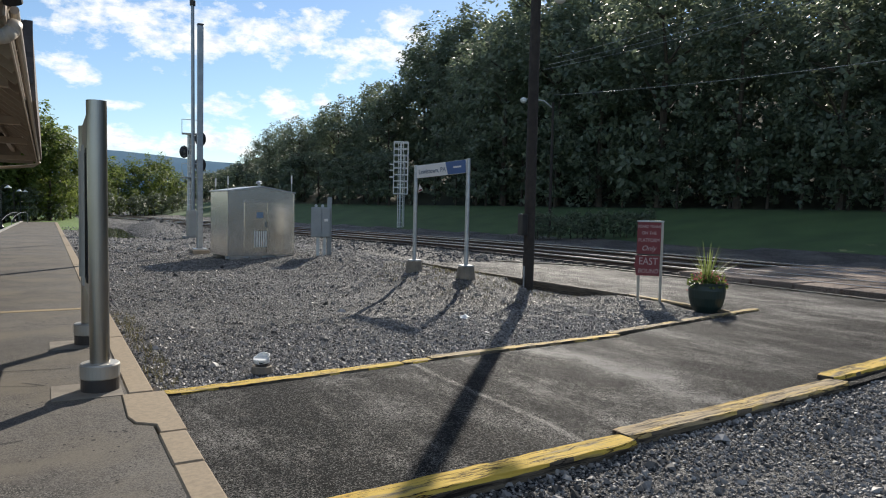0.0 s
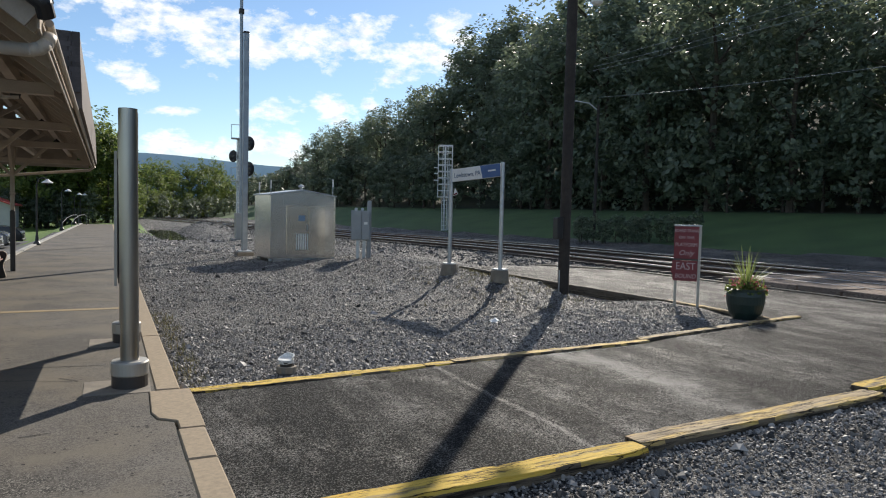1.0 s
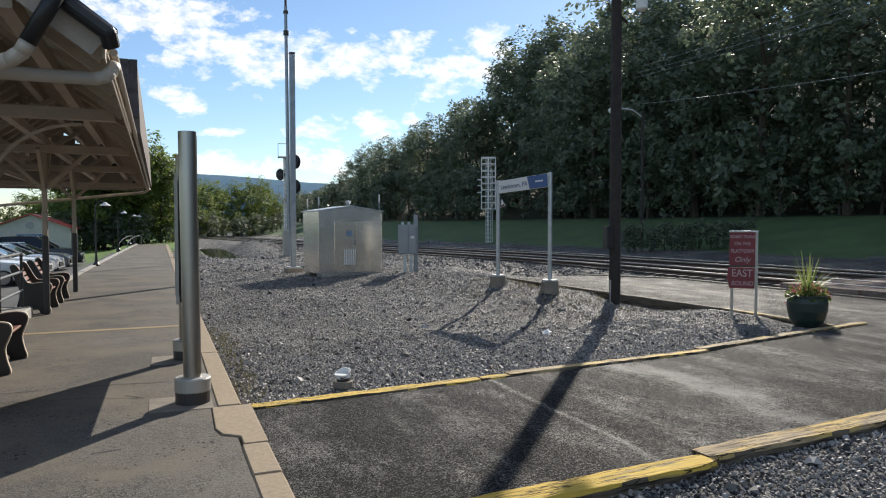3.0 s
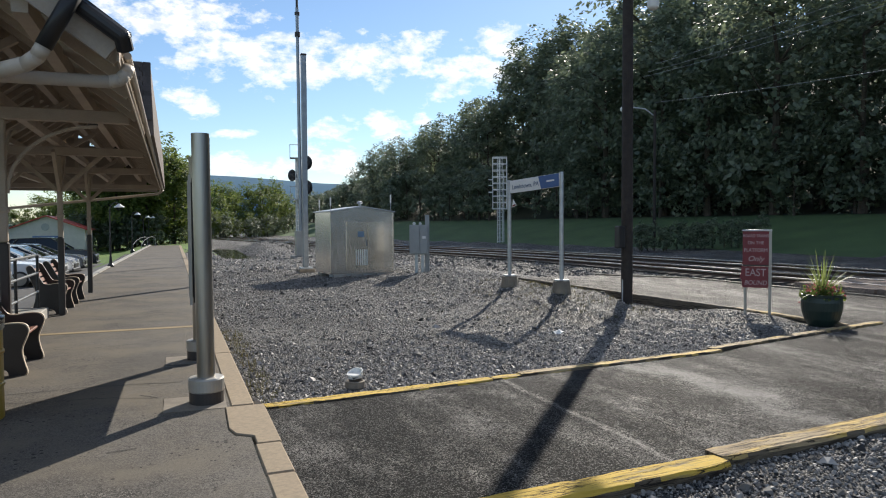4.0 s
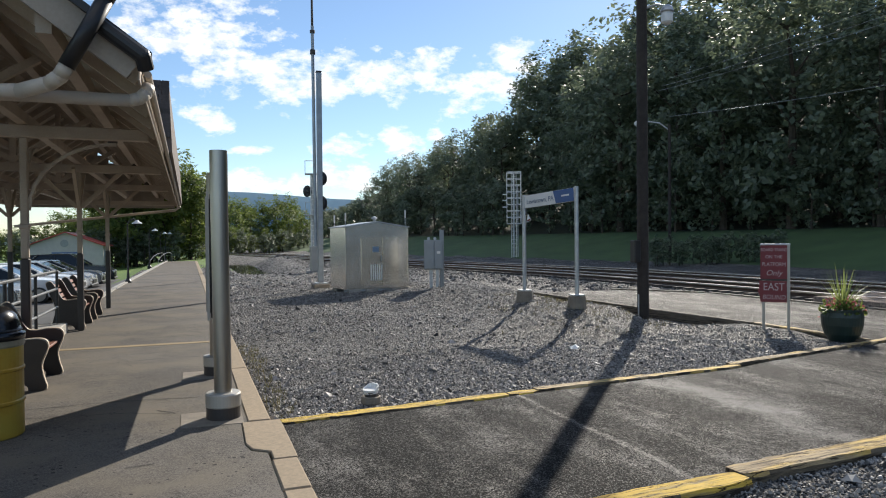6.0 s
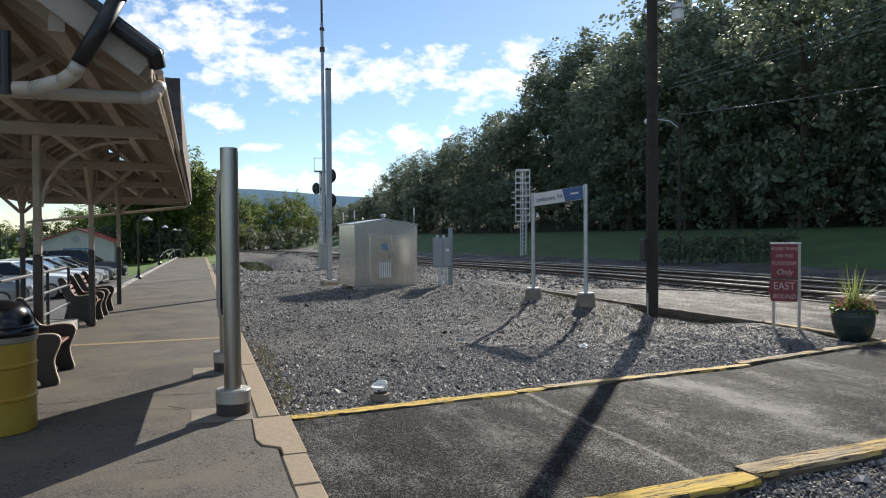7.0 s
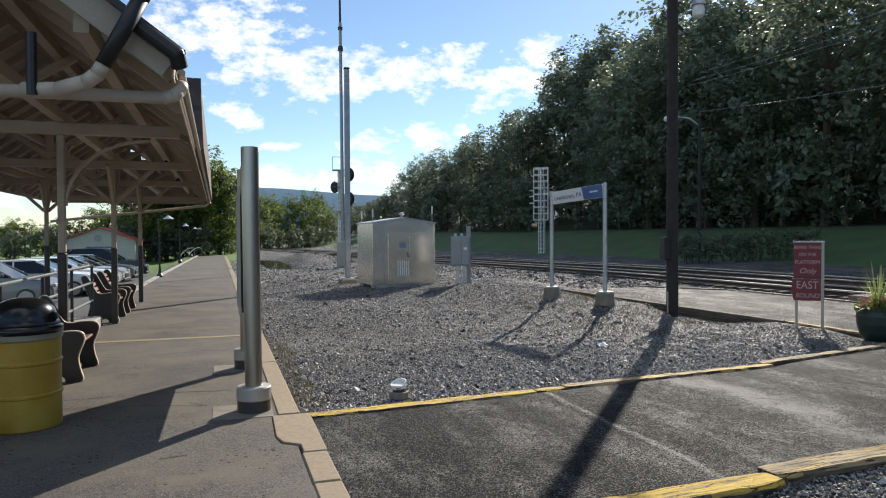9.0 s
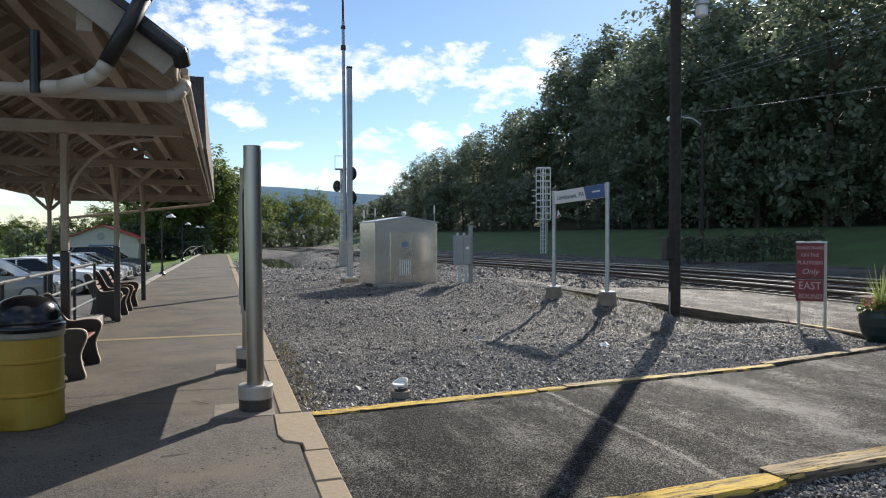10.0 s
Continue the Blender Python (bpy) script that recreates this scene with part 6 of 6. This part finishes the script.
def build_ledge_and_rail():
    ob = part("platform_ledge", B(-2.85, -4, -0.5, -2.24, 14.93, 0.185, bevel=0.015), "concrete", label="low concrete ledge along the platform's back edge")
    tagged(ob, category="ledge", kind="structure")
    r = thing("handrail", "black painted steel pipe handrail on the concrete ledge", "railing")
    for y in (4.9, 6.9, 8.9, 10.9, 12.9, 14.85):
        part("post", T((-2.4, y, 0.15), (-2.4, y, 1.2), 0.025, n=10), "black", r)
    for z in (0.50, 0.85, 1.19):
        part("rail", T((-2.4, 4.9, z), (-2.4, 14.85, z), 0.024, n=10), "rail_paint", r)
    f = thing("handrail", "curved grey steel handrail at the far platform edge", "railing")
    for k in (0, 1):
        x, y = -2.95 + 0.55 * k, 59.5 + 1.5 * k
        part("rail", path_tube(bmesh.new(), [(x, y, -0.7), (x, y, 0.30), (x + 0.22, y + 1.2, 0.62), (x + 0.5, y + 2.4, 0.82), (x + 0.8, y + 3.6, 0.86), (x + 0.95, y + 4.2, 0.7), (x + 0.95, y + 4.2, -0.7)], 0.024, 8), "rail_paint", f)


build_ledge_and_rail()


def build_path_lamp():
    l = thing("path_lamp", "slim black post lamp with a white shade beside the platform", "lamp", group="post lamps along the platform")
    part("base", lathe(bmesh.new(), [(0.14, -0.3), (0.14, 0.12), (0.07, 0.22), (0.045, 0.5)], 16), "black", l)
    part("post", T((0, 0, 0.4), (0, 0, 2.55), 0.04, 0.03, n=10), "black", l)
    part("arm", path_tube(bmesh.new(), [(0, 0, 2.5), (0.06, 0, 2.72), (0.22, 0, 2.82), (0.38, 0, 2.74)], 0.018, 8), "black", l)
    part("shade", lathe(bmesh.new(), [(0.21, 2.60), (0.205, 2.63), (0.10, 2.70), (0.04, 2.76)], 18, Matrix.Translation((0.38, 0, 0))), "white_paint", l)
    return l


lamp = build_path_lamp()
lamp.matrix_world = pose(-2.5, 32.5, -0.05)
for x, y in ((-2.62, 52.0), (-2.45, 67.5), (-2.08, 70.0)):
    copy_thing(lamp, pose(x, y, -0.05))


# ---- parked cars and the shed ----
def build_car(paint, label, m, tall=0.0):
    """A car along x, nose towards +x."""
    c = thing("car", label, "car", m, "cars parked beside the platform")
    w = 0.9

    def shell(profile, inset_lo, inset_hi, zmid):
        bm = bmesh.new()
        rows = []
        for s in (-1, 1):
            rows.append([bm.verts.new((x, s * (w - (inset_hi if z > zmid else inset_lo)), z)) for x, z in profile])
        n = len(profile)
        bm.faces.new(rows[0]); bm.faces.new(rows[1][::-1])
        for i in range(n):
            j = (i + 1) % n
            bm.faces.new((rows[0][i], rows[1][i], rows[1][j], rows[0][j]))
        bmesh.ops.recalc_face_normals(bm, faces=bm.faces[:])
        return bm

    t = tall
    body = [(-2.25, 0.35), (-2.3, 0.6), (-2.22, 0.95 + t * 0.5), (-1.2, 0.98 + t * 0.5), (0.9, 0.98 + t * 0.4), (1.95, 0.88 + t * 0.4), (2.22, 0.72), (2.28, 0.5), (2.2, 0.28), (1.75, 0.24), (-1.8, 0.24)]
    bm = shell(body, 0.0, 0.05, 0.85)
    bmesh.ops.bevel(bm, geom=bm.edges[:], offset=0.05, segments=2, affect="EDGES")
    bo = part("body", bm, paint, c)
    cab = [(-2.1, 0.97 + t * 0.5), (-1.55, 1.42 + t), (0.05, 1.46 + t), (0.98, 0.97 + t * 0.4)]
    gl = shell(cab, 0.07, 0.22, 1.2)
    part("glass", gl, "car_glass", bo, "dark tinted window glass")
    roof = [(-1.6, 1.415 + t), (-1.5, 1.46 + t), (-0.6, 1.50 + t), (0.0, 1.48 + t), (0.08, 1.455 + t)]
    part("roof", shell(roof, 0.205, 0.205, 1.2), paint, bo)
    for s in (-1, 1):
        for xa, xb in ((0.03, 0.96), (-0.75, -0.72), (-1.57, -2.08)):
            part("pillar", beam(bmesh.new(), (xa, s * (w - 0.20), 1.44 + t), (xb, s * (w - 0.055), 0.99 + t * 0.45), 0.06, 0.06), paint, bo)
        part("headlight", B(1.98, s * 0.52 - 0.17, 0.66, 2.27, s * 0.52 + 0.17, 0.79, bevel=0.03), "headlight", bo, "clear headlight")
        part("mirror", B(0.62, s * 0.98 - 0.09, 1.0 + t * 0.4, 0.78, s * 0.98 + 0.09, 1.13 + t * 0.4, bevel=0.03), paint, bo)
    part("grille", B(2.24, -0.4, 0.42, 2.30, 0.4, 0.62, bevel=0.01), "black", bo)
    part("bumper", B(2.1, -0.8, 0.26, 2.31, 0.8, 0.40, bevel=0.03), "black", bo)
    for x in (-1.38, 1.42):
        for s in (-1, 1):
            wh = part("wheel", lathe(bmesh.new(), [(0.25, -0.11), (0.31, -0.10), (0.325, -0.05), (0.325, 0.05), (0.31, 0.10), (0.25, 0.11)], 24, Matrix.Translation((x, s * 0.80, 0.325)) @ FRONT), "black", c, "black rubber tyre")
            part("rim", lathe(bmesh.new(), [(0.24, -0.115), (0.22, -0.09), (0.05, -0.118)], 20, Matrix.Translation((x, s * 0.80, 0.325)) @ Matrix.Rotation(radians(90 if s < 0 else -90), 4, "X") @ Matrix.Rotation(radians(180), 4, "X")), "silver_paint", wh)


LOT_Z = -0.62
for i, (paint, label, y, x, t) in enumerate((
        # a silver car: the grey paint holds the shade it stands in
        ("car_grey", "silver estate car, its shade in the grey paint, parked nose to the platform", 27.4, -7.6, 0.10),
        ("car_white", "white saloon car parked nose to the platform", 31.4, -6.9, 0.0),
        ("car_white", "white saloon car parked nose to the platform", 34.2, -6.7, 0.02),
        ("car_silver", "silver hatchback car parked nose to the platform", 37.2, -6.6, 0.0),
        ("car_grey", "grey saloon car parked nose to the platform", 40.2, -6.5, 0.0),
        ("car_black", "black sport utility car parked nose to the platform", 44.0, -6.3, 0.28),
        ("car_black", "dark blue van parked behind the white cars", 47.2, -7.2, 0.22))):
    build_car(paint, label, pose(x, y, LOT_Z, 0, 0, -4 + 2 * (i % 3)), t)


def build_shed():
    s = thing("shed", "white board-sided shed with a red metal roof", "shed", pose(-9.6, 64, -0.35) @ Matrix.Scale(0.72, 4))
    hw, eh, ph, d = 3.9, 2.6, 4.1, 8
    bm = bmesh.new()
    pr = [(-hw, 0), (hw, 0), (hw, eh), (0, ph), (-hw, eh)]
    a = [bm.verts.new((x, 0, z)) for x, z in pr]
    b = [bm.verts.new((x, d, z)) for x, z in pr]
    bm.faces.new(a); bm.faces.new(b[::-1])
    for i in range(5):
        j = (i + 1) % 5
        bm.faces.new((a[i], b[i], b[j], a[j]))
    bmesh.ops.recalc_face_normals(bm, faces=bm.faces[:])
    wall = part("wall", bm, "siding", s)
    for i in range(20):
        x = -hw + 0.2 + i * 0.39
        part("batten", B(x, -0.03, 0, x + 0.05, -0.003, eh + (ph - eh) * (1 - abs(x) / hw) - 0.1), "siding", wall)
    for sgn in (-1, 1):
        part("roof", beam(bmesh.new(), (sgn * (hw + 0.35), d / 2, eh - 0.06), (0, d / 2, ph + 0.09), d + 0.8, 0.1), "red_roof", s)
    dr = part("door", B(-1.4, -0.06, 0, 1.5, -0.035, 1.9), "navy", s, "dark blue double door")
    for x in (-1.1, 0.2):
        part("window_pane", B(x, -0.075, 1.2, x + 1.0, -0.062, 1.7), "white_paint", dr)
    part("emblem", lathe(bmesh.new(), [(0.42, 0), (0.42, 0.04), (0.3, 0.05)], 20, Matrix.Translation((-0.1, -0.04, 2.9)) @ FRONT), "grey_paint", s, "round grey gable emblem")


build_shed()


# ---- cracks of the paving ----
def crack(pts, w, z, seed):
    rng = random.Random(seed)
    fine = []
    for (x0, y0), (x1, y1) in zip(pts, pts[1:]):
        n = max(2, int(math.hypot(x1 - x0, y1 - y0) / 0.09))
        for i in range(n):
            t = i / n
            fine.append((x0 + (x1 - x0) * t + rng.uniform(-0.014, 0.014), y0 + (y1 - y0) * t + rng.uniform(-0.014, 0.014)))
    v, f = [], []
    for i, (x, y) in enumerate(fine):
        a, b = fine[max(0, i - 1)], fine[min(len(fine) - 1, i + 1)]
        d = Vector((b[0] - a[0], b[1] - a[1]))
        d.normalize()
        h = w * rng.uniform(0.35, 1.0) / 2
        v += [(x - d.y * h, y + d.x * h, z), (x + d.y * h, y - d.x * h, z)]
        if i:
            k = 2 * i
            f.append((k - 2, k - 1, k + 1, k))
    ob = part("paving_crack", (v, f), "crack", label="dark open crack in the asphalt")
    tagged(ob, category="crack", kind="structure")


crack([(-2.2, 14.5), (-1.0, 14.62), (0.44, 14.7)], 0.02, 0.004, 1)
crack([(-2.2, 8.05), (-0.9, 8.15), (0.15, 8.02)], 0.018, 0.004, 2)
crack([(-1.6, 7.7), (-0.6, 7.55), (-0.14, 7.3)], 0.014, 0.004, 3)
crack([(-0.5, 5.72), (-0.18, 5.76)], 0.012, 0.004, 4)
crack([(6.7, 7.0), (7.6, 6.55), (9.6, 6.1), (11.0, 5.3)], 0.03, -0.002, 7)
crack([(4.2, 6.9), (5.2, 5.9), (6.3, 5.0), (6.7, 4.35)], 0.02, -0.002, 8)
crack([(-2.1, 10.9), (-1.2, 10.75), (-0.3, 10.95), (0.44, 10.85)], 0.014, 0.004, 11)
crack([(-0.35, 7.55), (-0.2, 7.42), (-0.13, 7.28)], 0.016, 0.004, 12)
crack([(-1.9, 13.3), (-0.7, 13.42), (0.44, 13.36)], 0.014, 0.004, 13)
crack([(-2.0, 17.5), (0.4, 17.9)], 0.02, 0.004, 9)
crack([(-2.0, 21.2), (0.4, 21.3)], 0.025, 0.004, 10)


def build_weeds():
    rng = np.random.default_rng(12)
    v, f = [], []
    for i in range(420):
        x, y = rng.normal(7.9, 0.9), rng.uniform(10.6, 15.5)
        if i % 4 == 0:
            x, y = rng.uniform(0.72, 1.0), rng.uniform(6.9, 12)
        z = ground_z(x, y)
        for b in range(5):
            az, ln, tl = rng.uniform(0, 6.28), rng.uniform(0.04, 0.13), rng.uniform(0.1, 0.9)
            d = np.array([math.cos(az) * math.sin(tl), math.sin(az) * math.sin(tl), math.cos(tl)]) * ln
            sd = np.array([-math.sin(az), math.cos(az), 0]) * 0.004
            p = np.array([x, y, z]) + np.array([rng.normal(0, 0.03), rng.normal(0, 0.03), 0.0])
            k = len(v)
            v += [tuple(p - sd), tuple(p + sd), tuple(p + d)]
            f.append((k, k + 1, k + 2))
    ob = part("weeds", (v, f), "weed", label="thin dry weeds sprouting from the gravel bank")
    tagged(ob, category="weeds", kind="stuff")


build_weeds()
